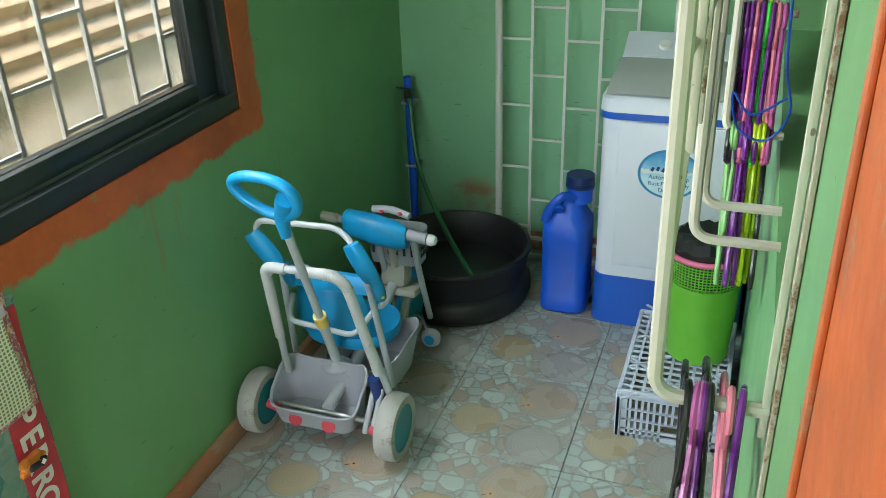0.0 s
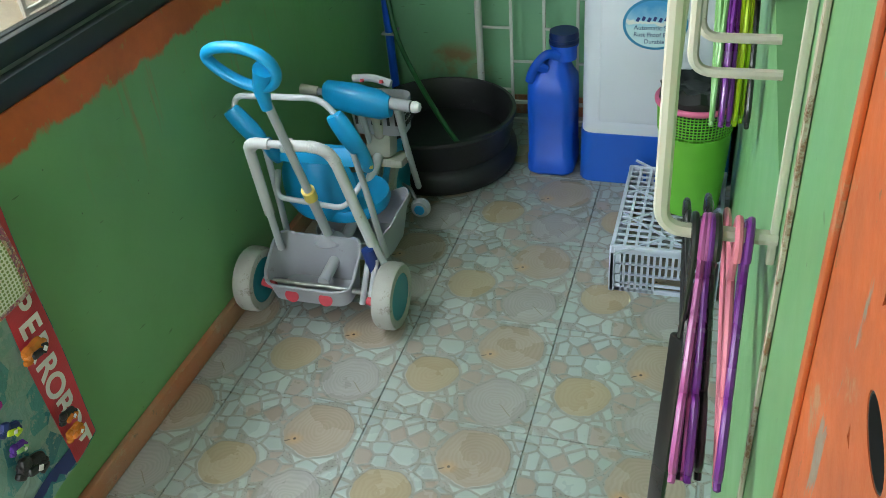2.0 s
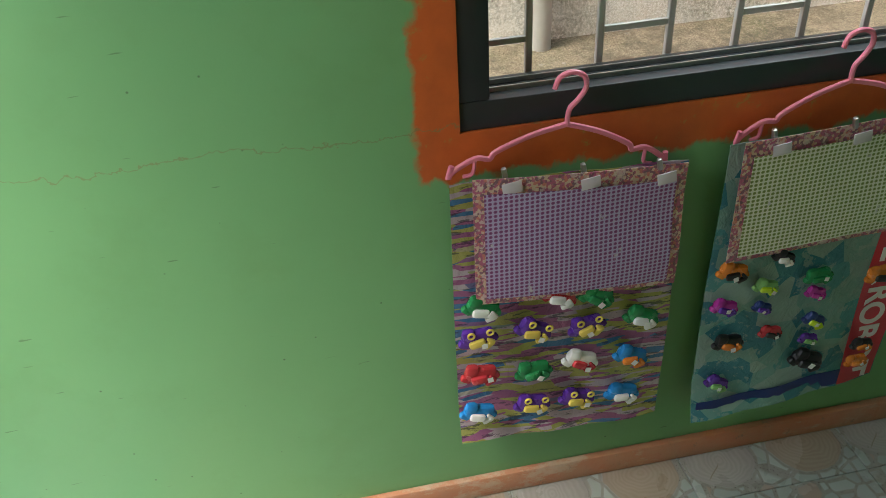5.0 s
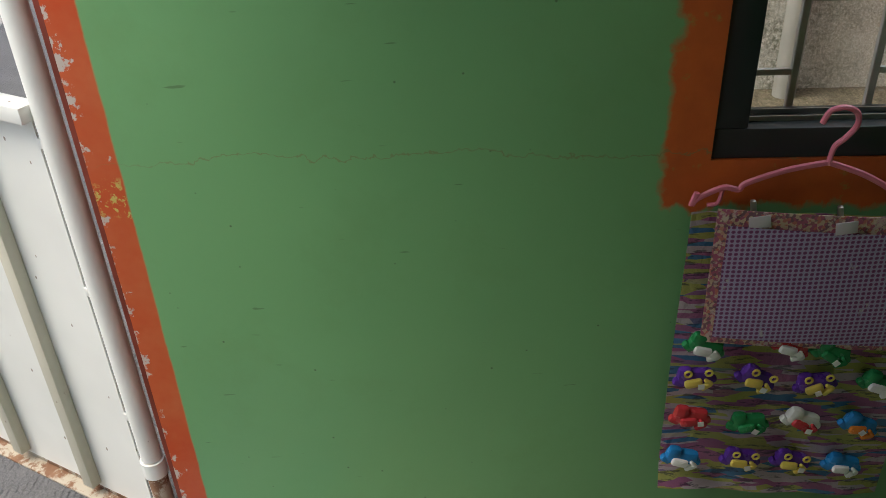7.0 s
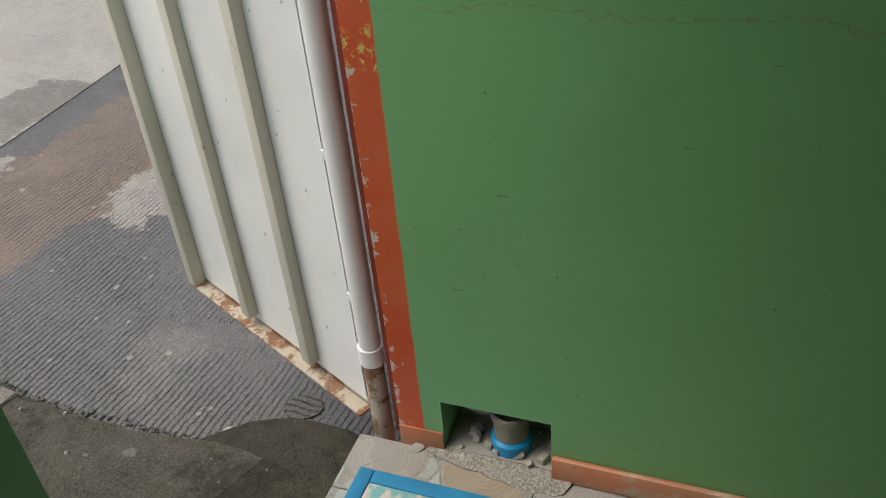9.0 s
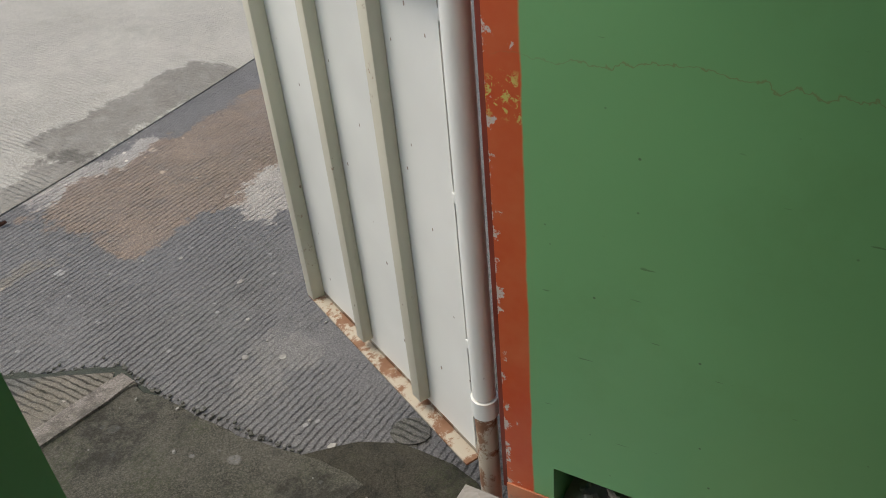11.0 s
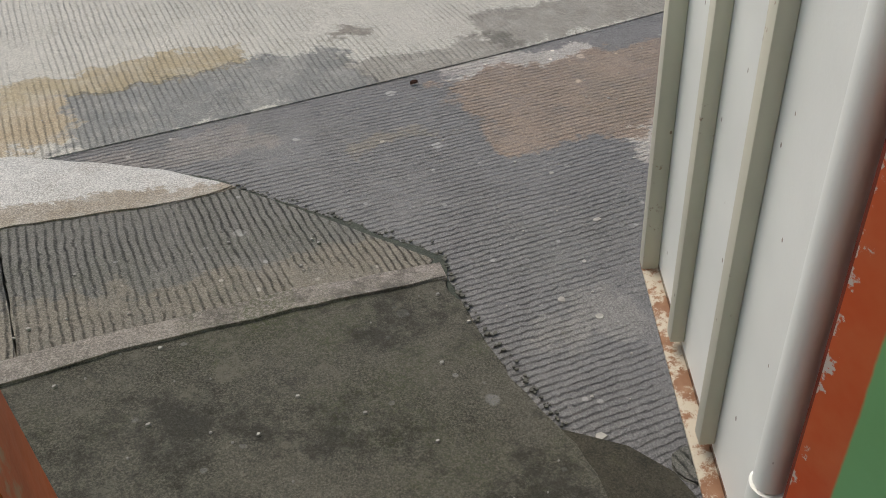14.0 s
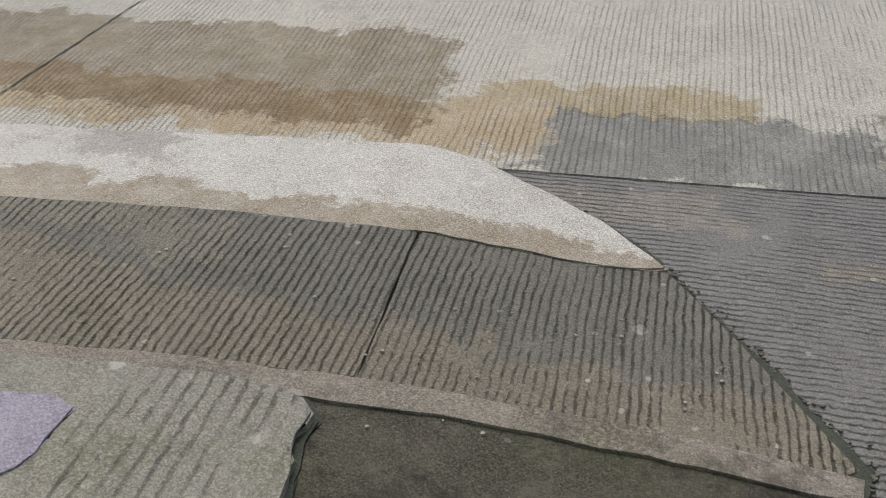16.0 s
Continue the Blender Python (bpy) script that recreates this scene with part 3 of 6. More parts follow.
# walls
def s_walls():
    b = cells(bm_new(), "x", WX, -0.13, (-1.153, -1.058, -0.838, WY0, WY1, BY), (-0.45, 0.0, 0.142, WZ0, WZ1, TOP),
              lambda u, v: not (WY0 < u < WY1 and WZ0 < v < WZ1) and not (-1.058 < u < -0.838 and 0 < v < 0.142))
    part("wall_west", b, M["wall_l"], label="green painted wall with ragged orange window border and end strip", kind="structure", smooth=0)
    b = cells(bm_new(), "y", BY, 0.13, (WX - 0.13, RX + 0.15), (-0.45, TOP), lambda u, v: True)
    part("wall_north", b, M["wall_b"], label="light green painted wall with a brown damp stain low down", kind="structure", smooth=0)
    b = cells(bm_new(), "x", RX, 0.14, (FY, -0.35, 0.19, 0.62, 2.35, BY), (-0.45, 0.0, 1.04, 2.02, TOP),
              lambda u, v: not (-0.35 < u < 0.19 and 0 < v < 2.02) and not (0.62 < u < 2.35 and 1.04 < v < 2.02))
    part("wall_east", b, M["wall"], label="green painted wall with a doorway and a grilled window", kind="structure", smooth=0)
    b = cells(bm_new(), "y", FY, -0.13, (-0.550, RX + 0.14), (-0.45, 2.05), lambda u, v: True)
    part("wall_south", b, M["wall"], label="dark green painted wall beside the gate opening", kind="structure", smooth=0)
    b = cells(bm_new(), "y", FY, -0.13, (WX - 0.13, RX + 0.14), (2.05, TOP), lambda u, v: True)
    part("wall_south_lintel", b, M["wall"], label="green painted lintel over the open front", kind="structure", smooth=0)
    b = box(bm_new(), WX - 0.13, RX + 0.14, FY - 0.13, BY + 0.13, TOP, TOP + 0.12)
    part("ceiling", b, M["ceiling"], label="plain white ceiling", kind="structure", smooth=0)
    b = box(bm_new(), -0.555, -0.5505, FY - 0.13, FY - 0.012, 0.0, 2.05)
    # Red strip behind the gate pipe; its colour is darkened for the shade there.
    e = box(bm_new(), WX - 0.128, WX - 0.028, -1.177, -1.1535, 0.0, 2.05)
    part("trim", e, M["shaded_red"], label="red strip at wall end behind gate pipe, shade painted in", kind="structure", smooth=0)
    part("trim", b, M["orange"], label="orange painted jamb of the gate opening", kind="structure", smooth=0)


def s_room_beyond():
    """Plain closed room behind the doorway and the grilled window."""
    b = bm_new()
    box(b, RX + 2.2, RX + 2.3, -1.3, 2.94, 0, TOP)
    box(b, RX + 0.14, RX + 2.2, -1.3, -1.2, 0, TOP)
    box(b, RX + 0.14, RX + 2.2, 2.84, 2.94, 0, TOP)
    part("wall_inner_room", b, M["ceiling"], label="plain pale inner room walls", kind="structure", smooth=0)
    b = box(bm_new(), RX + 0.14, RX + 2.3, -1.3, 2.94, TOP, TOP + 0.1)
    part("ceiling_inner_room", b, M["ceiling"], label="plain inner room ceiling", kind="structure", smooth=0)
    b = box(bm_new(), RX + 0.14, RX + 2.3, -1.3, 2.94, -0.1, 0.0)
    part("floor_inner_room", b, M["mortar"], label="plain inner room floor", kind="structure", smooth=0)


def s_floor():
    b = box(bm_new(), WX + 0.001, RX + 0.14, -1.245, BY, -0.45, -0.006)
    floor = part("floor", b, M["mortar"], label="porch floor slab with grey joints", kind="structure", smooth=0)
    b = bm_new()
    box(b, WX, WX + 0.030, -0.836, BY, 0.0, 0.062, 0.006)
    for v in b.verts:
        if v.co.x > WX + 0.015 and v.co.y < -0.8:
            v.co.x -= 0.016
    box(b, WX, WX + 0.004, -1.153, -1.059, 0.0, 0.055, 0.001)
    box(b, WX + 0.030, RX, BY - 0.012, BY, 0.0, 0.08, 0.003)
    part("baseboard", b, M["skirting"], label="worn orange painted skirting", kind="structure")
    meshes = {}
    for i in range(-1, 4):
        for j in range(-6, 5):
            x0, y0 = -1.14 + 0.4 * i, 1.14 + 0.4 * j
            ax, ay = max(x0, WX + 0.0015), max(y0, -1.248)
            bx, by = min(x0 + 0.4, RX + 0.139), min(y0 + 0.4, BY - 0.0015)
            if bx - ax < 0.01 or by - ay < 0.01:
                continue
            key = tuple(round(v, 3) for v in (ax - x0, bx - x0, ay - y0, by - y0))
            if key not in meshes:
                b = box(bm_new(), ax - x0 + 0.0009, bx - x0 - 0.0009, ay - y0 + 0.0009, by - y0 - 0.0009, -0.006, 0.0, 0.0012, 1)
                me = bpy.data.meshes.new("tile")
                b.to_mesh(me)
                b.free()
                me.materials.append(M["tile"])
                meshes[key] = me
            ob = new("tile", meshes[key])
            ob.location = (x0, y0, 0.0)
            ob.parent = floor


def slab(name, outline, z, thick, material, label, jitter=0.012, step=0.05, kind="structure", seed=0):
    """A cast slab on sloping ground, with an uneven edge."""
    rnd = random.Random(seed)
    outline = [(x - 0.008, y - 0.03) for x, y in outline]
    b = bm_new()
    pts = []
    for (x0, y0), (x1, y1) in zip(outline, outline[1:] + outline[:1]):
        n = max(1, int(math.hypot(x1 - x0, y1 - y0) / step))
        for i in range(n):
            t = i / n
            pts.append((x0 + (x1 - x0) * t + rnd.uniform(-jitter, jitter), y0 + (y1 - y0) * t + rnd.uniform(-jitter, jitter)))
    top = [b.verts.new((x, y, z(x, y))) for x, y in pts]
    cx, cy = sum(p[0] for p in pts) / len(pts), sum(p[1] for p in pts) / len(pts)
    low = [b.verts.new((x + (x - cx) * 0.002, y + (y - cy) * 0.002, z(x, y) - thick)) for x, y in pts]
    b.faces.new(top)
    for i in range(len(pts)):
        j = (i + 1) % len(pts)
        b.faces.new((top[i], top[j], low[j], low[i]))
    es = [e for e in b.edges if all(v in set(top) for v in e.verts)]
    bmesh.ops.bevel(b, geom=es, offset=0.005, segments=2, affect="EDGES")
    bmesh.ops.triangulate(b, faces=[f for f in b.faces if len(f.verts) > 4])
    return part(name, b, material, label=label, kind=kind, smooth=30)


def s_outside():
    g = bm_new()
    xs = [-70, -40, -20, -10] + [-6 + 0.25 * i for i in range(33)] + [4, 8, 16, 30, 70]
    ys = [-70, -40, -20, -12] + [-8 + 0.25 * i for i in range(37)] + [3, 8, 16, 30, 70]
    grid = [[g.verts.new((x, y, slope_road(x, y))) for y in ys] for x in xs]
    for i in range(len(xs) - 1):
        for j in range(len(ys) - 1):
            g.faces.new((grid[i][j], grid[i + 1][j], grid[i + 1][j + 1], grid[i][j + 1]))
    part("ground", g, M["drive"], label="dark concrete driveway with fine comb lines", kind="structure")
    g = bm_new()
    rx = [-9, -7] + [-6 + 0.25 * i for i in range(37)] + [5, 8]
    rs = [0, 0.06] + [0.25 * i for i in range(1, 18)] + [6, 9, 14, 22]

    def front(x):
        return -3.455 + 0.045 * (x + 0.5) - 0.018 * max(0, -x - 1.2) ** 2 if x < -0.5 else -3.455 + 0.05 * (x + 0.5)
    grid = [[g.verts.new((x, front(x) - v, slope_road(x, front(x) - v) + 0.005)) for v in rs] for x in rx]
    for x, row in zip(rx, grid):
        row.insert(0, g.verts.new((x, front(x) + 0.003, slope_road(x, front(x)) - 0.01)))
    for a, c in zip(grid, grid[1:]):
        for j in range(len(a) - 1):
            g.faces.new((a[j], c[j], c[j + 1], a[j + 1]))
    part("road", g, M["road"], label="pale concrete road with comb lines and brown water stains", kind="structure", smooth=30)
    p = slope_pad
    slab("pavement_strip", [(1.7, -3.28), (0.5, -3.38), (-0.22, -3.45), (-0.4, -3.40), (-0.6, -3.30), (-0.8, -3.19), (-0.985, -3.03), (-0.84, -2.985),
                            (-0.32, -2.975), (0.23, -2.875), (0.83, -2.725), (1.7, -2.5)],
         lambda x, y: min(p(x, y), slope_road(x, y) + 0.05 + 0.12 * max(0, y + 3.3)), 0.12, M["strip"], "smooth pale cement strip along the ramp", 0.006, seed=5)
    slab("ramp", [(1.7, -2.5), (0.83, -2.725), (0.23, -2.875), (-0.323, -2.975), (-0.338, -2.395), (0.04, -2.335), (0.46, -2.25), (1.7, -1.95)],
         lambda x, y: p(x, y) - 0.004, 0.15, M["ramp"], "dark combed concrete ramp slab", 0.003, seed=6)
    slab("ramp", [(-0.327, -2.975), (-0.82, -2.99), (-0.985, -3.02), (-1.11, -2.86), (-1.24, -2.70), (-1.415, -2.47), (-1.36, -2.44), (-0.96, -2.445), (-0.342, -2.395)],
         lambda x, y: p(x, y) - 0.006, 0.15, M["ramp"], "dark combed concrete ramp slab with a broken edge", 0.005, seed=7)
    slab("kerb_strip", [(1.7, -1.95), (0.46, -2.25), (0.04, -2.335), (-0.41, -2.40), (-0.96, -2.44), (-1.40, -2.44), (-1.385, -2.37), (-1.02, -2.365), (-0.54, -2.345), (-0.05, -2.275), (0.4, -2.19), (1.7, -1.88)],
         lambda x, y: p(x, y) + 0.003, 0.12, M["kerb"], "pinkish worn cement edging", 0.004, seed=8)
    slab("old_pavement", [(1.7, -1.89), (0.4, -2.20), (-0.05, -2.285), (-0.54, -2.352), (-1.02, -2.372), (-1.375, -2.38), (-1.365, -2.2), (-1.35, -1.95), (-1.39, -1.72), (-1.34, -1.45), (-1.30, -1.236), (1.7, -1.236)],
         lambda x, y: p(x, y) - 0.006, 0.16, M["old"], "rough old olive-grey concrete with cracks", 0.012, seed=9)
    slab("old_pavement_patch", [(0.9, -2.12), (0.22, -2.235), (-0.05, -2.29), (-0.18, -2.30), (-0.26, -2.29), (-0.30, -2.25), (-0.285, -2.19), (-0.315, -2.10), (-0.32, -2.0), (-0.36, -1.7), (0.9, -1.6)],
         lambda x, y: p(x, y) + 0.022, 0.06, M["patch"], "pale broomed concrete patch with a jagged edge", 0.008, 0.03, seed=10)
    slab("tile_patch", [(0.9, -2.02), (0.35, -2.10), (0.19, -2.135), (0.13, -2.125), (0.145, -2.07), (0.15, -1.95), (0.3, -1.8), (0.9, -1.7)],
         lambda x, y: p(x, y) + 0.027, 0.02, M["purple_tile"], "broken glazed lilac tile set in cement", 0.008, 0.04, seed=11)
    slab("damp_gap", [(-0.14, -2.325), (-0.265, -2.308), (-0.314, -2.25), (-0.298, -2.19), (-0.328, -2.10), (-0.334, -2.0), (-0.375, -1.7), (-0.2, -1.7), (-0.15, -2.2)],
         lambda x, y: p(x, y) + 0.001, 0.03, M["moss"], "wet dark moss along the broken patch edge", 0.006, 0.03, seed=13)
    slab("damp_gap", [(-0.985, -3.03), (-1.115, -2.87), (-1.245, -2.71), (-1.42, -2.475), (-1.395, -2.37), (-1.38, -2.2), (-1.36, -1.95), (-1.402, -1.72), (-1.36, -1.5),
                      (-1.2, -1.5), (-1.2, -2.6), (-0.9, -2.95)], lambda x, y: slope_road(x, y) + 0.006, 0.03, M["moss"], "wet dark moss at the foot of the slab edge", 0.012, 0.03, seed=14)
    pts = [(-1.622 + 0.055 * math.cos(a), -1.598 + 0.055 * math.sin(a)) for a in (2 * math.pi * i / 14 for i in range(14))]
    slab("cement_dab", pts, lambda x, y: slope_road(x, y) + 0.006, 0.03, M["ramp"], "round rough dab of cement on the driveway", 0.006, seed=15)
    pts = [(-1.24 + 0.30 * math.cos(a), -1.50 + 0.31 * math.sin(a)) for a in (2 * math.pi * i / 22 for i in range(22))]
    slab("doorstep_mound", pts, lambda x, y: p(x, y) + 0.02 - 0.25 * max(0, math.hypot(x + 1.24, y + 1.5) - 0.2), 0.10, M["mound"], "round damp cement mound at the doorstep", 0.012, seed=12)


ROAD_JOINT = [(1.444, -3.5), (1.237, -5.0), (0.960, -7.0)]


def s_bits():
    """Chips of cement, pebbles and twigs lying on the driveway, the road and the ramp."""
    rnd = random.Random(31)
    b = bm_new()

    def chip(x, y, z, s, flat=0.25):
        n = rnd.randint(5, 8)
        ring = [(x + s * rnd.uniform(0.6, 1.1) * math.cos(6.283 * k / n), y + s * rnd.uniform(0.5, 0.9) * math.sin(6.283 * k / n)) for k in range(n)]
        low = [b.verts.new((p, q, z - 0.002)) for p, q in ring]
        top = [b.verts.new((x + (p - x) * 0.8, y + (q - y) * 0.8, z + s * flat)) for p, q in ring]
        b.faces.new(top)
        for k in range(n):
            b.faces.new((low[k], low[(k + 1) % n], top[(k + 1) % n], top[k]))
    for x, y, s in ((-1.928, -2.476, 0.020), (-1.479, -1.784, 0.022), (-1.644, -2.215, 0.018), (-1.702, -2.117, 0.016), (-1.936, -2.746, 0.012), (-1.787, -2.326, 0.012)):
        chip(x, y, slope_road(x, y), s, 0.12)
    for _ in range(90):
        x, y = rnd.uniform(-3.2, -1.45), rnd.uniform(-3.4, -1.3)
        chip(x, y, slope_road(x, y), rnd.choice((0.003, 0.004, 0.006)), 0.5)
    for _ in range(110):
        x, y = rnd.uniform(-2.6, 1.4), rnd.uniform(-4.8, -3.5)
        chip(x, y, slope_road(x, y) + 0.005, rnd.choice((0.002, 0.003, 0.005)), 0.3)
    for _ in range(130):
        x, y = rnd.uniform(-1.38, 0.6), rnd.uniform(-2.9, -1.45)
        if y > -2.35 or x > -1.15:
            chip(x, y, slope_pad(x, y) - 0.003, rnd.choice((0.003, 0.004, 0.007)), 0.5)
    part("pebbles", b, M["fleck"], label="pale chips and pebbles scattered on the concrete", kind="stuff")
    b = bm_new()
    edge = [(-0.6, -3.335), (-0.8, -3.225), (-0.99, -3.065), (-1.12, -2.895), (-1.25, -2.735), (-1.425, -2.505), (-1.385, -2.3), (-1.40, -2.0), (-1.41, -1.75), (-1.36, -1.55)]
    for (x0, y0), (x1, y1) in zip(edge, edge[1:]):
        for _ in range(34):
            t, w = rnd.random(), rnd.gauss(0, 0.010)
            x, y = x0 + (x1 - x0) * t - 0.004 - abs(w), y0 + (y1 - y0) * t + w
            chip(x, y, slope_road(x, y) + 0.006, rnd.uniform(0.003, 0.008), 0.3)
    part("edge_rubble", b, M["crumb"], label="dark broken crumbs along the slab edge", kind="stuff")
    b = bm_new()

    def crack(points, width, lift):
        """A thin dark broken line of dirt along a joint."""
        row = []
        for (x0, y0), (x1, y1) in zip(points, points[1:]):
            n = max(2, int(math.hypot(x1 - x0, y1 - y0) / 0.02))
            for k in range(n):
                t = k / n
                x, y = x0 + (x1 - x0) * t + rnd.uniform(-0.003, 0.003), y0 + (y1 - y0) * t + rnd.uniform(-0.003, 0.003)
                w = width * rnd.uniform(0.3, 1.2)
                dx, dy = x1 - x0, y1 - y0
                q = w / math.hypot(dx, dy)
                row.append([b.verts.new((x + s_ * -dy * q, y + s_ * dx * q, slope_road(x, y) + lift)) for s_ in (-0.5, 0.5)])
        for p_, q_ in zip(row, row[1:]):
            b.faces.new((p_[0], q_[0], q_[1], p_[1]))
    crack([(1.7, -3.318), (0.5, -3.418), (-0.228, -3.490), (-0.41, -3.440), (-0.61, -3.342), (-0.81, -3.232), (-0.995, -3.072)], 0.012, 0.0085)
    crack(ROAD_JOINT, 0.009, 0.0085)
    part("joint_dirt", b, M["moss"], label="dark dirt along the joints of the road", kind="stuff")
    leaf = thing("dead_leaf", (-1.771, -3.454, slope_road(-1.771, -3.454) + 0.004), "small curled dead brown leaf on the road joint", "leaf")
    b = bm_new()
    g = [[b.verts.new((-1.771 + 0.030 * (i / 6 - 0.5), -3.454 + 0.018 * (j / 4 - 0.5) * math.sin(math.pi * (0.1 + 0.8 * i / 6)), slope_road(-1.771, -3.454) + 0.003 + 0.012 * (2 * j / 4 - 1) ** 2)) for j in range(5)] for i in range(7)]
    for i in range(6):
        for j in range(4):
            b.faces.new((g[i][j], g[i + 1][j], g[i + 1][j + 1], g[i][j + 1]))
    part("blade", b, M["leaf_brown"], leaf)


def s_alley():
    b = box(bm_new(), -2.1, WX - 0.131, -1.1, 6.0, -0.5, 0.70)
    part("alley_ground", b, M["soil"], label="raised soil and cement strip outside the window", kind="structure", smooth=0)
    b = box(bm_new(), -2.25, -2.1, -1.1, 2.0, 0.69, 2.3)
    part("neighbour_wall", b, M["plaster"], label="weathered white plaster wall of the neighbouring house", kind="structure", smooth=0)
    b = box(bm_new(), -2.22, -2.1, 2.0, 6.0, 0.69, 0.98)
    part("neighbour_low_wall", b, M["plaster"], label="low weathered cement wall", kind="structure", smooth=0)
    g = bm_new()
    n, rows = 150, 10
    pr = [[g.verts.new((-2.13 + 0.012 * math.sin(0.3 * i), 1.2 + i * 0.035, 0.0)) for i in range(2)] for _ in range(0)]
    zs = [0.93 + 0.0095 * k for k in range(190)]
    for z in zs:
        d = 0.012 * math.sin(2 * math.pi * z / 0.076)
        pr.append([g.verts.new((-2.07 + d, y, z)) for y in (1.15, 2.4, 3.6, 6.0)])
    for a, c in zip(pr, pr[1:]):
        for j in range(3):
            g.faces.new((a[j], a[j + 1], c[j + 1], c[j]))
    part("corrugated_fence", g, M["tin"], label="rusty corrugated metal sheets fixed to the neighbouring wall", kind="structure")
    d = thing("drain_pipe", (-2.06, 0.23, 0.70), "grey plastic drain pipe on the plaster wall", "pipe")
    part("pipe", tube(bm_new(), [(-2.06, 0.23, 0.70), (-2.06, 0.23, 2.28)], 0.028, 12), M["bar_out"], d)
    part("bracket", box(bm_new(), -2.1, -2.03, 0.195, 0.265, 1.35, 1.37), M["bar_out"], d)
    b = box(bm_new(), -6.1, -6, -2, 8, -0.5, 6)
    part("backdrop", b, M["plaster"], label="far pale wall beyond the alley", kind="structure", smooth=0)


# ---- window ----
def s_window():
    w = thing("window_1", (WX - 0.06, (WY0 + WY1) / 2, WZ0), "charcoal aluminium sliding window, one half slid open", "window", kind="structure")
    x0, x1 = WX - 0.09, WX - 0.004
    b = bm_new()
    for a in ((WY0, WY1, WZ0, WZ0 + 0.052), (WY0, WY1, WZ1 - 0.05, WZ1), (WY0, WY0 + 0.052, WZ0 + 0.052, WZ1 - 0.05), (WY1 - 0.052, WY1, WZ0 + 0.052, WZ1 - 0.05)):
        box(b, x0, x1, *a, 0.003)
    part("window_frame", b, M["alu"], w)
    b = bm_new()
    for k in range(2):
        box(b, WX - 0.034 - 0.028 * k, WX - 0.031 - 0.028 * k, WY0 + 0.053, WY1 - 0.053, WZ0 + 0.052, WZ0 + 0.060)
    part("track", b, M["metal"], w, "bare aluminium sliding track")
    for k, (a, c, xx) in enumerate(((0.70, WY1 - 0.053, WX - 0.048), (0.78, WY1 - 0.075, WX - 0.076))):
        b = bm_new()
        z0, z1, s = WZ0 + 0.062, WZ1 - 0.052, 0.075 if k == 0 else 0.05
        for q in ((a, a + s, z0, z1), (c - s * 1.2, c, z0, z1), (a + s, c - s * 1.2, z0, z0 + 0.045), (a + s, c - s * 1.2, z1 - 0.045, z1)):
            box(b, xx, xx + 0.022, *q, 0.002)
        sash = part("sash", b, M["alu"], w)
        part("pane", box(bm_new(), xx + 0.009, xx + 0.013, a + s, c - s * 1.2, z0 + 0.045, z1 - 0.045), M["glass"], sash, "lightly tinted glass").visible_shadow = False
    g = thing("window_grille", (WX - 0.115, (WY0 + WY1) / 2, WZ0), "pale metal security grille with staggered rungs outside the window", "grille")
    gx = WX - 0.118
    bars = [WY0 + 0.02 + 0.128 * i for i in range(15)]
    for y in bars:
        part("bar", box(bm_new(), gx - 0.006, gx + 0.006, y - 0.006, y + 0.006, WZ0, WZ1, 0.0015, 1), M["bar_out"], g)
    for i, (a, c) in enumerate(zip(bars, bars[1:])):
        for k in range(5):
            z = WZ0 + 0.10 + 0.245 * k + (0.12 if i % 2 else 0)
            if z < WZ1:
                part("rung", box(bm_new(), gx - 0.004, gx + 0.004, a + 0.006, c - 0.006, z - 0.005, z + 0.005), M["bar_out"], g)


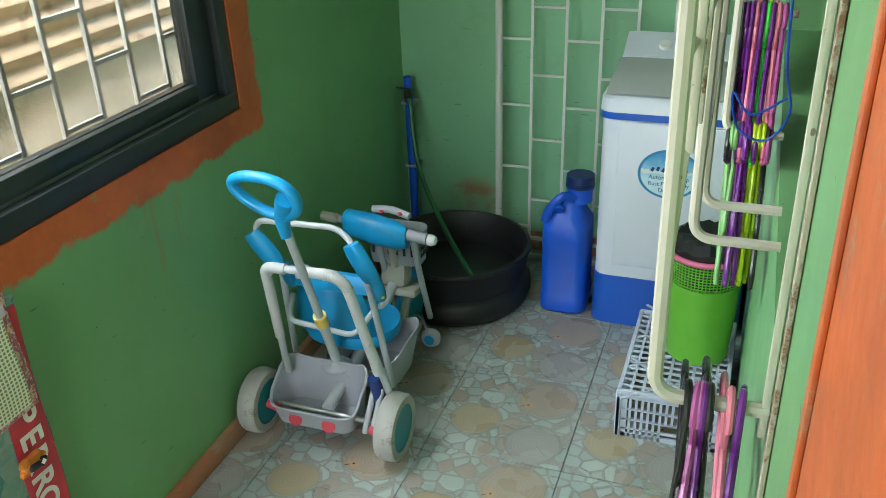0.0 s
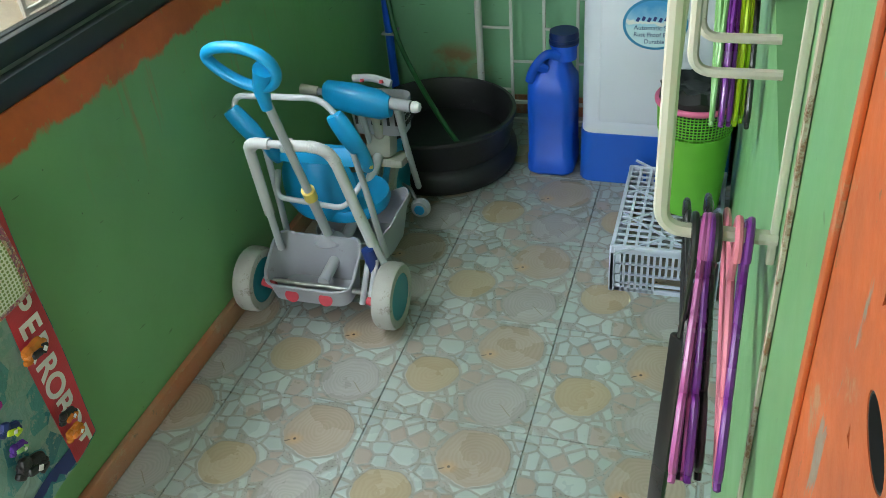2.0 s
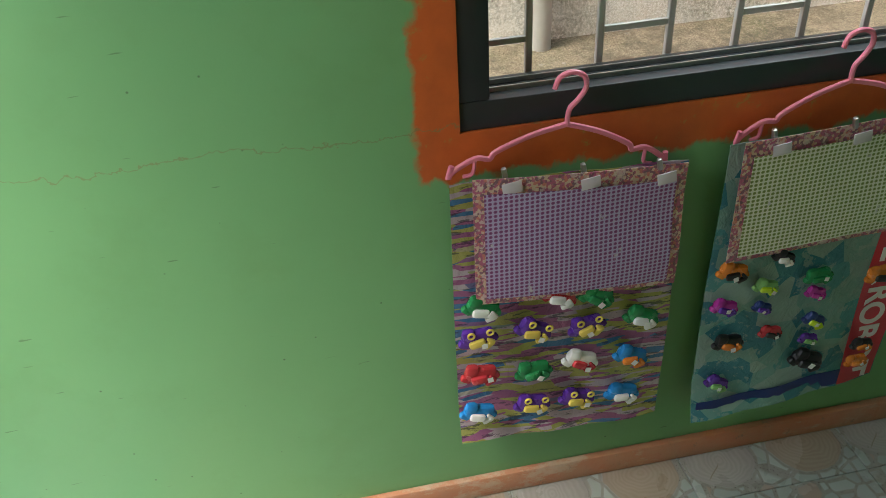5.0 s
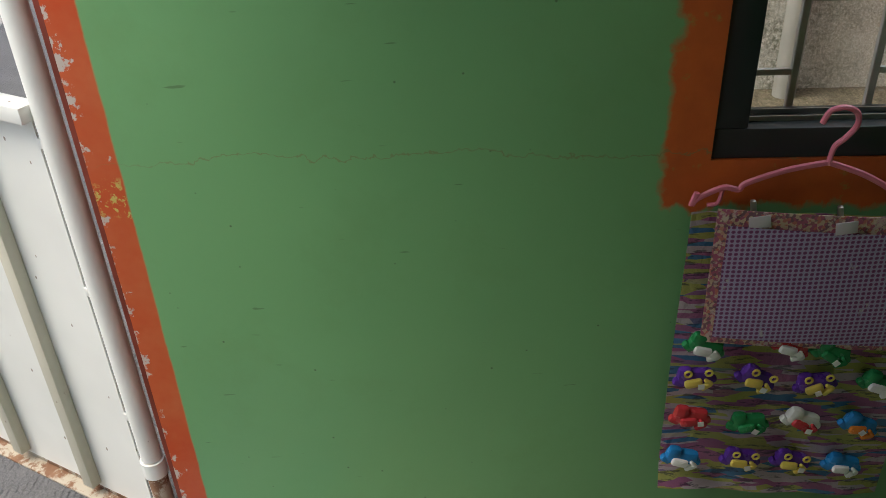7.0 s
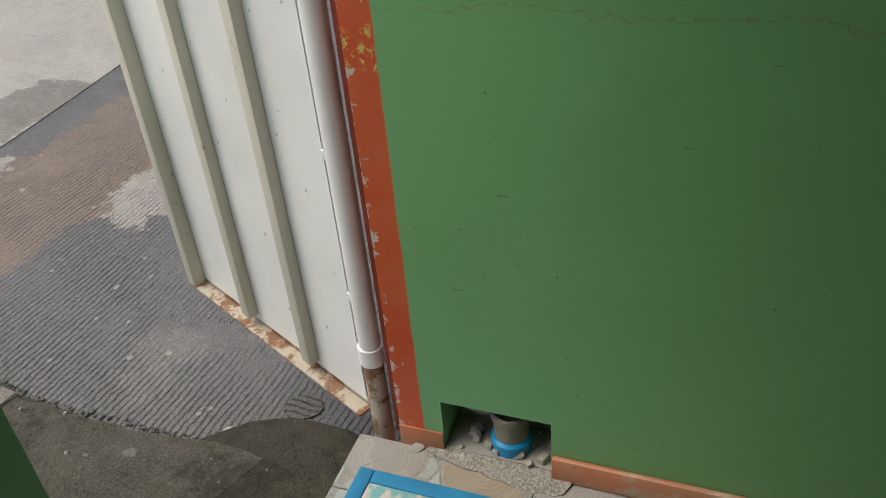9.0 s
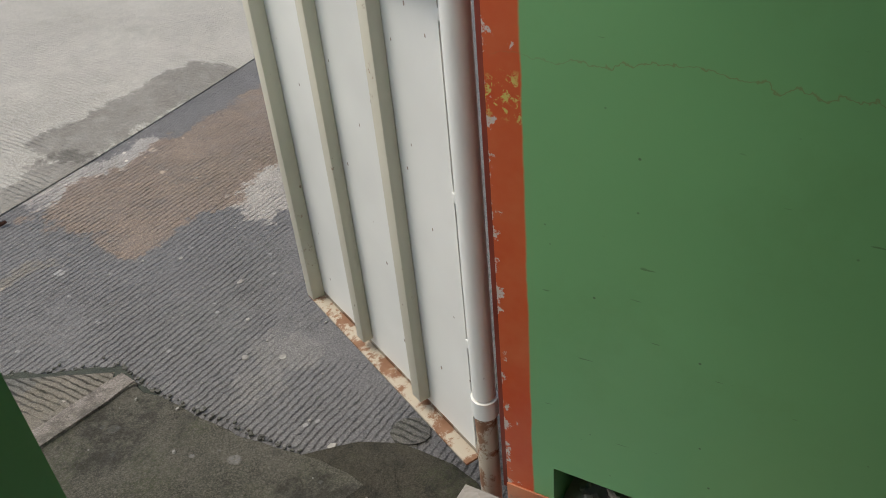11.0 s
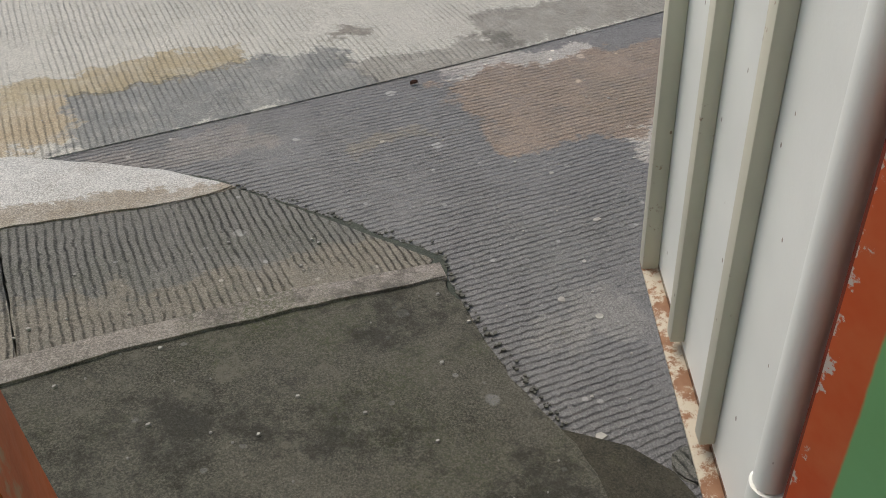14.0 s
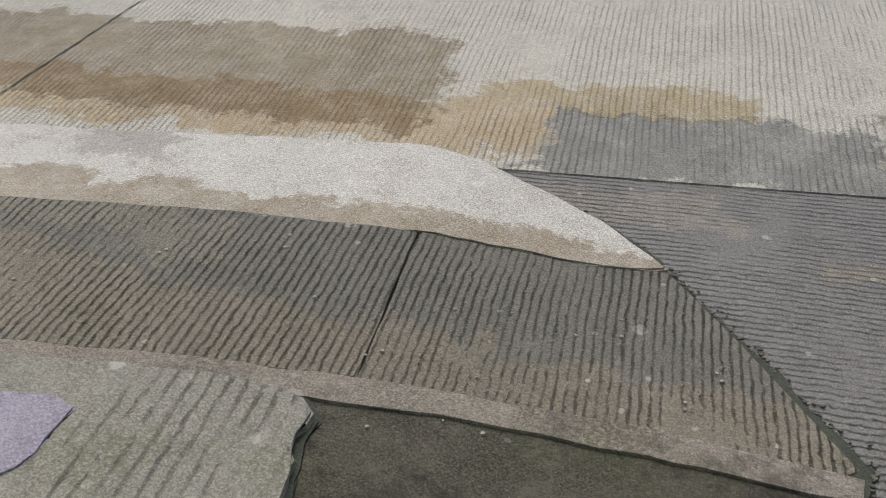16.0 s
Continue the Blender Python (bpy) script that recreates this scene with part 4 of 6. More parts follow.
# ---- gate ----
def s_gate():
    hx, hy = -1.338, -1.221
    fx, fy = -1.664, -1.878
    L = math.hypot(fx - hx, fy - hy)
    ang = math.degrees(math.atan2(fy - hy, fx - hx))
    gate = thing("steel_gate", (hx, hy, 0.005), "open white painted sheet steel gate with cream ribs and rusty foot", "gate")
    m = pose(hx, hy, 0.0, 0, 0, ang)

    def P(u, v, z):
        return m @ Vector((u, v, z))

    def B(u0, u1, v0, v1, z0, z1, bevel=0.002):
        b = bm_new()
        box(b, u0, u1, v0, v1, z0, z1, bevel)
        bmesh.ops.transform(b, matrix=m, verts=b.verts)
        return b
    H = 0.99
    part("gate_sheet", B(0.044, L - 0.005, -0.0015, 0.0015, 0.02, H, 0), M["gate"], gate)
    part("hinge_plate", B(0.018, 0.037, -0.0015, 0.0015, 0.02, H, 0), M["gate"], gate)
    for z in (0.30, 0.62, 0.93):
        part("weld_tab", B(0.034, 0.047, -0.003, 0.003, z, z + 0.02, 0.001), M["gate"], gate)
    part("stile", B(L - 0.03, L + 0.004, 0.002, 0.036, 0.008, H), M["gate_rib"], gate, "cream outer stile with rust spots")
    for u in (0.224, 0.468):
        part("rib", B(u - 0.016, u + 0.016, 0.002, 0.028, 0.036, H), M["gate_rib"], gate, "cream flat steel rib")
    b = B(0.03, L, 0.002, 0.036, 0.005, 0.011, 0.001)
    part("bottom_rail", b, M["rust"], gate, "heavily rusted bottom angle")
    b = B(0.03, L, -0.004, 0.001, 0.005, 0.034, 0.001)
    part("bottom_lip", b, M["rust"], gate, "rusted lip of the bottom angle")
    part("top_rail", B(0.02, L, -0.004, 0.036, H, H + 0.03), M["gate"], gate)
    part("upper_rail", B(0.02, L, 0.0, 0.034, 1.93, 1.96), M["gate"], gate)
    for k in range(6):
        u = 0.125 + 0.105 * k
        part("upright_bar", B(u - 0.006, u + 0.006, 0.008, 0.020, H + 0.03, 1.93), M["gate_rib"], gate)
    part("outer_upright", B(L - 0.03, L, 0.002, 0.034, H + 0.03, 1.93), M["gate_rib"], gate)
    b = tube(bm_new(), [(hx, hy, 0.212), (hx, hy, 2.02)], 0.0225, 20)
    part("hinge_tube", b, M["gate"], gate)
    b = tube(bm_new(), [(hx, hy, 0.165), (hx, hy, 0.208)], 0.0262, 20)
    part("hinge_collar", b, M["gate"], gate, "welded collar with a rust line")
    b = tube(bm_new(), [(hx, hy, -0.32), (hx, hy, 0.163)], 0.0215, 20)
    part("hinge_post", b, M["rust"], gate, "rusty lower hinge post")


# ---- washer ----
def text_mesh(body, size, extrude=0.0006):
    cu = bpy.data.curves.new("text", "FONT")
    cu.offset = size * 0.025 if len(body) == 1 else 0.0
    cu.body, cu.size, cu.align_x, cu.align_y, cu.extrude = body, size, "CENTER", "CENTER", extrude
    ob = bpy.data.objects.new("text", cu)
    scene.collection.objects.link(ob)
    me = bpy.data.meshes.new_from_object(ob.evaluated_get(bpy.context.evaluated_depsgraph_get()))
    bpy.data.objects.remove(ob)
    return me


def writing(name, body, size, m, material, parent, label=""):
    me = text_mesh(body, size)
    me.transform(Matrix.Translation(-base_of(parent)) @ m)
    me.materials.clear()
    me.materials.append(material)
    ob = new(name, me)
    ob.parent = parent
    return tagged(ob, label=label)


def s_washer():
    x0, x1, y0, y1 = -0.416, 0.07, 2.345, 2.745
    w = thing("washing_machine", ((x0 + x1) / 2, (y0 + y1) / 2, 0), "white and blue top-loading washing machine by the wall", "washing machine")
    k = 0.012
    b = loft(bm_new(), [rrect(x0 - 0.006, x1 + 0.006, y0 - 0.006, y1, 0.05, 0.0), rrect(x0 - 0.004, x1 + 0.004, y0 - 0.004, y1, 0.05, 0.185)])
    part("base", b, M["washer_blue"], w, "blue plastic base")
    b = loft(bm_new(), [rrect(x0, x1, y0, y1, 0.045, 0.185), rrect(x0 + 0.002, x1 - 0.002, y0 + 0.002, y1, 0.045, 0.742)])
    part("body", b, M["washer"], w, "white panelled body")
    b = bm_new()
    box(b, x0 + 0.06, x1 - 0.06, y0 - 0.006, y0 + 0.01, 0.23, 0.735, 0.006)
    part("front_panel", b, M["washer"], w, "raised white front panel")
    b = loft(bm_new(), [rrect(x0 - 0.005, x1 + 0.005, y0 - 0.006, y1, 0.048, 0.742), rrect(x0 - 0.005, x1 + 0.005, y0 - 0.006, y1, 0.048, 0.765)])
    part("stripe", b, M["washer_blue"], w, "blue trim stripe")
    b = loft(bm_new(), [rrect(x0 - 0.006, x1 + 0.006, y0 - 0.008, y1, 0.048, 0.765), rrect(x0 - 0.002, x1 + 0.002, y0 - 0.004, y1, 0.045, 0.805), rrect(x0 + 0.008, x1 - 0.008, y0 + 0.006, y1, 0.04, 0.815)])
    part("top_rim", b, M["washer"], w, "white top rim")
    zt = 0.815
    b = bm_new()
    pro = [(y0 + 0.012, zt), (y0 + 0.03, zt + 0.012), (y0 + 0.24, zt + 0.05), (y0 + 0.26, zt + 0.052), (y0 + 0.26, zt)]
    loft(b, [[(x0 + 0.012, y, z) for y, z in pro], [(x0 + 0.035, y, z + 0.004) for y, z in pro], [(x1 - 0.035, y, z + 0.004) for y, z in pro], [(x1 - 0.012, y, z) for y, z in pro]])
    part("lid", b, M["washer_top"], w, "grey lid")
    b = bm_new()
    pro = [(y0 + 0.264, zt), (y0 + 0.264, zt + 0.055), (y0 + 0.36, zt + 0.105), (y1 - 0.02, zt + 0.112), (y1, zt + 0.09), (y1, zt)]
    loft(b, [[(x0 + 0.02, y, z) for y, z in pro], [(x0 + 0.045, y, z + 0.003) for y, z in pro], [(x1 - 0.045, y, z + 0.003) for y, z in pro], [(x1 - 0.02, y, z) for y, z in pro]])
    panel = part("control_panel", b, M["washer"], w, "pale control panel")
    for x, big in ((-0.265, False), (-0.165, True)):
        c = Vector((x, y0 + 0.315, zt + 0.083))
        b = lathe(bm_new(), [(0.030 if big else 0.022, 0), (0.028 if big else 0.019, 0.012), (0.0, 0.013)], 24)
        bmesh.ops.transform(b, matrix=Matrix.Translation(c) @ pose(0, 0, 0, 27, 0, 0), verts=b.verts)
        knob = part("knob", b, M["white"], panel)
        if big:
            b = obox(bm_new(), Matrix.Translation(c + Vector((0, -0.006, 0.014))) @ pose(0, 0, 0, 27, 0, 10), 0.010, 0.052, 0.014, 0.003)
            part("knob_grip", b, M["washer_blue"], panel, "blue knob grip")
    c = Vector((-0.190, y0 - 0.0075, 0.575))
    b = lathe(bm_new(), [(0.0, 0.0), (0.098, 0.0), (0.098, 0.0012), (0.0, 0.0012)], 40, axis="Y")
    bmesh.ops.scale(b, verts=b.verts, vec=(1.0, -1, 0.84))
    bmesh.ops.translate(b, verts=b.verts, vec=c)
    st = part("sticker", b, M["sticker"], w, "oval sea-blue sticker with dark writing")
    face = Matrix.Translation(c + Vector((0, -0.0022, 0))) @ pose(0, 0, 0, 90, 0, 0)
    for dz, s, txt in ((-0.012, 0.020, "Automatic Stop"), (-0.034, 0.019, "Rust Proof Body"), (-0.056, 0.019, "Durable")):
        writing("writing", txt, s, Matrix.Translation((0, 0, dz)) @ face, M["ink"], st)
    b = bm_new()
    for i in range(7):
        obox(b, Matrix.Translation(c + Vector((-0.052 + 0.017 * i, -0.002, 0.014 + 0.003 * (i % 2)))) @ pose(0, 0, 0, 0, 25, 0), 0.009, 0.0006, 0.014)
    part("script_line", b, M["navy"], st, "unreadable slanted dark lettering")


def s_jug():
    j = thing("water_jug", (-0.525, 2.43, 0), "blue plastic water jug with dark screw cap, scuffed at the foot", "jug")
    x0, x1, y0, y1 = -0.607, -0.444, 2.345, 2.53
    secs = []
    for z, ins, r in ((0, 0.012, 0.03), (0.012, 0.0, 0.035), (0.07, 0.0, 0.035), (0.075, 0.003, 0.035), (0.30, 0.003, 0.035), (0.335, 0.004, 0.04), (0.365, 0.018, 0.045)):
        secs.append(rrect(x0 + ins, x1 - ins, y0 + ins, y1 - ins, r, z, 5))
    secs.append([(p[0] * 0.62 + (x1 - 0.055) * 0.38, p[1] * 0.62 + 2.44 * 0.38, 0.42) for p in rrect(x0 + 0.025, x1 - 0.025, y0 + 0.03, y1 - 0.03, 0.045, 0.40, 5)])
    part("body", loft(bm_new(), secs), M["blue"], j)
    part("neck", lathe(bm_new(), [(0.043, 0.41), (0.043, 0.455), (0.048, 0.456), (0.048, 0.464), (0.04, 0.465)], 24, (-0.489, 2.44, 0)), M["blue"], j)
    b = lathe(bm_new(), [(0.0, 0.464), (0.050, 0.464), (0.050, 0.472), (0.047, 0.474), (0.047, 0.482), (0.049, 0.484), (0.047, 0.505), (0.0, 0.506)], 30, (-0.489, 2.44, 0))
    part("cap", b, M["blue_dark"], j, "ribbed dark blue screw cap")
    b = tube(bm_new(), smooth_path([(-0.50, 2.40, 0.43), (-0.535, 2.375, 0.445), (-0.575, 2.365, 0.40), (-0.592, 2.37, 0.35)], 6), 0.016, 10, flat=0.8)
    part("grip", b, M["blue"], j)
    b = lathe(bm_new(), [(0.0, 0), (0.02, 0), (0.02, 0.012), (0.0, 0.014)], 18, axis="Y")
    bmesh.ops.transform(b, matrix=pose(-0.548, 2.375, 0.402, 35, 0, 0) @ pose(0, 0, 0, 0, 0, 180), verts=b.verts)
    part("vent_cap", b, M["blue"], j)


def s_tub():
    t = thing("rubber_tub", (-0.93, 2.39, 0), "black recycled tyre rubber tub with a thick lower ring", "tub")
    b = lathe(bm_new(), [(0.0, 0.0), (0.24, 0.0), (0.262, 0.012), (0.275, 0.045), (0.272, 0.08), (0.258, 0.098), (0.235, 0.105)], 56, (-0.93, 2.39, 0))
    part("lower_ring", b, M["tub"], t)
    b = lathe(bm_new(), [(0.235, 0.09), (0.250, 0.10), (0.262, 0.15), (0.270, 0.195), (0.276, 0.203), (0.274, 0.215), (0.262, 0.217), (0.252, 0.205), (0.242, 0.14), (0.225, 0.075), (0.0, 0.07)], 56, (-0.93, 2.39, 0))
    part("basin", b, M["tub"], t)
    h = thing("water_hose", (-0.8, 2.4, 0.1), "dark green garden hose running from the tap pipe into the tub", "hose")
    pts = [(-1.218, 2.705, 0.645), (-1.20, 2.685, 0.60), (-1.185, 2.66, 0.50), (-1.15, 2.62, 0.38), (-1.06, 2.53, 0.27), (-0.93, 2.40, 0.17), (-0.80, 2.28, 0.095), (-0.76, 2.25, 0.088)]
    part("hose_tube", tube(bm_new(), smooth_path(pts, 8), 0.0095, 12), M["hose"], h)
    p = thing("tap_pipe", (-1.235, 2.755, 0.0), "blue water pipe with a black tap and clamps in the corner", "pipe")
    part("pipe", tube(bm_new(), [(-1.235, 2.755, 0.0), (-1.235, 2.750, 0.71)], 0.0165, 14), M["blue"], p)
    part("tap", tube(bm_new(), [(-1.235, 2.745, 0.655), (-1.222, 2.712, 0.655), (-1.215, 2.70, 0.635)], 0.016, 10), M["black_pl"], p)
    part("tap_lever", obox(bm_new(), pose(-1.245, 2.72, 0.672, 0, 10, 20), 0.05, 0.010, 0.005, 0.002), M["black_pl"], p)
    for z in (0.60, 0.34):
        part("clamp", box(bm_new(), -1.262, -1.208, 2.735, 2.80, z, z + 0.010, 0.002), M["trike_grey"], p)


def s_grille():
    g = thing("old_grille", (-0.35, 2.78, 0.02), "cream painted steel grille leaning on the green wall", "grille")
    yb, lean = 2.735, 0.035

    def Y(z):
        return yb + lean * (z / 1.3)
    X0, dx = -0.868, 0.1245
    zt = 1.42
    b = tube(bm_new(), [(X0, Y(0.12), 0.12), (X0, Y(zt), zt)], 0.014, 12)
    part("post", b, M["white_bar"], g, "round white post")
    part("post_foot", obox(bm_new(), pose(X0 - 0.012, Y(0.13), 0.135), 0.05, 0.03, 0.012, 0.003), M["white_bar"], g)
    xs = [X0 + dx * (i + 1) for i in range(7)]
    for x in xs:
        b = loft(bm_new(), [[(x - .005, Y(z) - .005, z), (x + .005, Y(z) - .005, z), (x + .005, Y(z) + .005, z), (x - .005, Y(z) + .005, z)] for z in (0.085, zt)])
        part("bar", b, M["white_bar"], g)
    cols = [X0] + xs
    for i, (a, c) in enumerate(zip(cols, cols[1:])):
        for k in range(6):
            z = 0.385 - 0.245 + 0.245 * k + (0.115 if i % 2 == 1 else 0) - 0.01 * i * 0
            if 0.13 < z < zt:
                part("rung", box(bm_new(), a + 0.005, c - 0.005, Y(z) - 0.004, Y(z) + 0.004, z - 0.004, z + 0.004), M["white_bar"], g)
    part("bottom_rail", box(bm_new(), X0, xs[-1], Y(.09) - 0.006, Y(.09) + 0.006, 0.083, 0.095), M["white_bar"], g)
    part("foot_rail", box(bm_new(), X0 + .03, xs[-1], Y(0) - 0.008, Y(0) + 0.008, 0.004, 0.02), M["white_bar"], g)


def s_crate():
    c = thing("plastic_crate", (-0.08, 2.0, 0), "pale lilac-grey slotted plastic crate turned upside down", "crate")
    x0, x1, y0, y1, H = -0.224, 0.062, 1.745, 2.19, 0.155

    def side(horizontal, at, a0, a1, name):
        b = bm_new()
        t = 0.004

        def bx(a, c_, z0, z1):
            if horizontal:
                box(b, a, c_, at - t, at + t, z0, z1)
            else:
                box(b, at - t, at + t, a, c_, z0, z1)
        for z, h in ((0.0, 0.014), (0.026, 0.006), (0.058, 0.006), (0.094, 0.006), (H - 0.022, 0.022)):
            bx(a0, a1, z, z + h)
        n = int((a1 - a0) / 0.0165)
        for i in range(n + 1):
            a = a0 + (a1 - a0) * i / n
            w = 0.0035 if 1 < i < n - 1 else 0.008
            if horizontal and 0.42 < i / n < 0.78:
                bx(a - w, a + w, 0.058, H - 0.02)
            else:
                bx(a - w, a + w, 0.0, H - 0.02)
        part(name, b, M["crate"], c)
    side(True, y0, x0, x1, "side_panel")
    side(True, y1, x0, x1, "side_panel")
    side(False, x0, y0, y1, "side_panel")
    side(False, x1, y0, y1, "side_panel")
    for a in (x0, x1):
        for d in (y0, y1):
            part("corner_post", box(bm_new(), a - 0.008, a + 0.008, d - 0.008, d + 0.008, 0, H, 0.003), M["crate"], c)
    b = bm_new()
    z0, z1 = H - 0.004, H + 0.002
    nx, ny = 9, 15
    for i in range(nx + 1):
        x = x0 + (x1 - x0) * i / nx
        box(b, x - 0.004, x + 0.004, y0, y1, z0, z1)
    for j in range(ny + 1):
        y = y0 + (y1 - y0) * j / ny
        box(b, x0, x1, y - 0.0035, y + 0.0035, z0 + 0.0005, z1 - 0.0005)
    dg = Vector((x1 - x0, y1 - y0, 0))
    for s in (1, -1):
        for off in (0, 0.16, -0.16):
            a = math.degrees(math.atan2(dg.y * 0.5, s * dg.x))
            obox(b, pose((x0 + x1) / 2, (y0 + y1) / 2 + off, z1 - 0.0012, 0, 0, a), math.hypot(dg.x, dg.y * 0.5) * 0.93, 0.006, 0.006)
    for a, d, e, f in ((x0 - .006, x1 + .006, y0 - .006, y0 + .006), (x0 - .006, x1 + .006, y1 - .006, y1 + .006), (x0 - .006, x0 + .006, y0, y1), (x1 - .006, x1 + .006, y0, y1)):
        box(b, a, d, e, f, H - 0.012, H + 0.004, 0.002)
    part("lattice", b, M["crate"], c)


def s_bin():
    cx, cy, z0 = -0.038, 2.0, 0.160
    t = thing("waste_bin", (cx, cy, z0), "lime green plastic bin with mesh band, pink rim and black bag", "bin")
    seg = 48
    pro = [(0.082, 0.0), (0.088, 0.004), (0.0955, 0.12), (0.101, 0.235)]
    b = bm_new()
    lathe(b, [(0.0, 0.0)] + pro + [(0.098, 0.235), (0.092, 0.12), (0.084, 0.008), (0.0, 0.008)], seg, (cx, cy, z0))
    part("body", b, M["green_pl"], t)
    b = bm_new()
    n, rows = 64, 9
    for k in range(rows + 1):
        z = 0.235 + 0.075 * k / rows
        r = 0.101 + 0.005 * k / rows
        tube(b, [(cx + r * math.cos(a), cy + r * math.sin(a), z0 + z) for a in (2 * math.pi * i / 48 for i in range(48))], 0.0017, 5, closed=True)
    for i in range(n):
        a = 2 * math.pi * i / n
        tube(b, [(cx + 0.101 * math.cos(a), cy + 0.101 * math.sin(a), z0 + 0.233), (cx + 0.106 * math.cos(a), cy + 0.106 * math.sin(a), z0 + 0.312)], 0.0017, 4)
    part("mesh_band", b, M["green_pl"], t, "perforated green band")
    part("rim", tube(bm_new(), [(cx + 0.108 * math.cos(a), cy + 0.108 * math.sin(a), z0 + 0.318) for a in (2 * math.pi * i / 48 for i in range(48))], 0.008, 10, closed=True), M["pink_pl"], t, "pink plastic rim")
    b = bm_new()
    rnd = random.Random(4)
    secs = []
    for k, (r, z) in enumerate(((0.097, 0.24), (0.099, 0.32), (0.104, 0.345), (0.08, 0.362), (0.04, 0.350))):
        secs.append([(cx + (r + rnd.uniform(-.006, .006)) * math.cos(a), cy + (r + rnd.uniform(-.006, .006)) * math.sin(a), z0 + z + rnd.uniform(-.009, .009) * (k > 1)) for a in (2 * math.pi * i / 30 for i in range(30))])
    part("bag", loft(b, secs), M["black_pl"], t, "crumpled black bag")
    for o in t.children:
        o.data.transform(Matrix.Diagonal((1, 1, 1.07, 1)))


# ---- tricycle ----
def wheel(parent, c, r, w, axis_rot=0, name="wheel"):
    wl = new(name)
    wl.location = Vector(c) - base_of(parent)
    wl.parent = parent
    wl.empty_display_size = 0.03
    x, y, z = c
    hw = w / 2
    b = lathe(bm_new(), [(r * 0.70, -hw), (r * 0.93, -hw), (r * 0.99, -hw * 0.7), (r, 0), (r * 0.99, hw * 0.7), (r * 0.93, hw), (r * 0.70, hw), (r * 0.70, -hw)], 40, c, axis="X")
    part("tyre", b, M["tyre"], wl, "scuffed white plastic tyre")
    b = lathe(bm_new(), [(r * 0.70, -hw * 0.9), (r * 0.66, -hw * 0.9), (r * 0.62, -hw * 0.2), (r * 0.62, hw * 0.2), (r * 0.66, hw * 0.9), (r * 0.70, hw * 0.9)], 40, c, axis="X")
    part("rim", b, M["teal"], wl, "teal plastic rim")
    b = bm_new()
    lathe(b, [(0.0, -hw * 0.15), (r * 0.64, -hw * 0.15), (r * 0.64, hw * 0.15), (0.0, hw * 0.15)], 30, c, axis="X")
    part("wheel_disc", b, M["cyan"], wl, "cyan wheel disc")
    b = lathe(bm_new(), [(0.0, hw * 0.8), (r * 0.22, hw * 0.8), (r * 0.26, hw * 0.3), (r * 0.26, -hw * 0.3), (r * 0.22, -hw * 0.8), (0, -hw * 0.8)], 20, c, axis="X")
    part("hub", b, M["trike_grey"], wl)
    b = bm_new()
    for k in range(5):
        a = 2 * math.pi * k / 5
        for s in (-1, 1):
            d = Vector((0, math.cos(a), math.sin(a)))
            obox(b, Matrix.Translation(Vector(c) + d * r * 0.43 + Vector((s * hw * 0.35, 0, 0))) @ Matrix.Rotation(a, 4, "X"), hw * 0.3, r * 0.40, 0.012, 0.002)
    part("spokes", b, M["trike_grey"], wl)
    return wl


def shell(bm, x0, x1, y0, y1, z0, z1, r, t=0.004, flare=0.012, tops=None):
    """An open moulded tray. tops: heights of its rim as a function of place."""
    tp = tops or (lambda x, y: z1)
    outer0 = rrect(x0 + flare, x1 - flare, y0 + flare, y1 - flare, r, z0, 6)
    outer1 = [(x, y, tp(x, y)) for x, y, _ in rrect(x0, x1, y0, y1, r + flare, z1, 6)]
    inner1 = [(x, y, tp(x, y)) for x, y, _ in rrect(x0 + t, x1 - t, y0 + t, y1 - t, r + flare - t, z1, 6)]
    inner0 = rrect(x0 + flare + t, x1 - flare - t, y0 + flare + t, y1 - flare - t, max(0.002, r - t), z0 + t, 6)
    return loft(bm, [outer0, outer1, inner1, inner0])


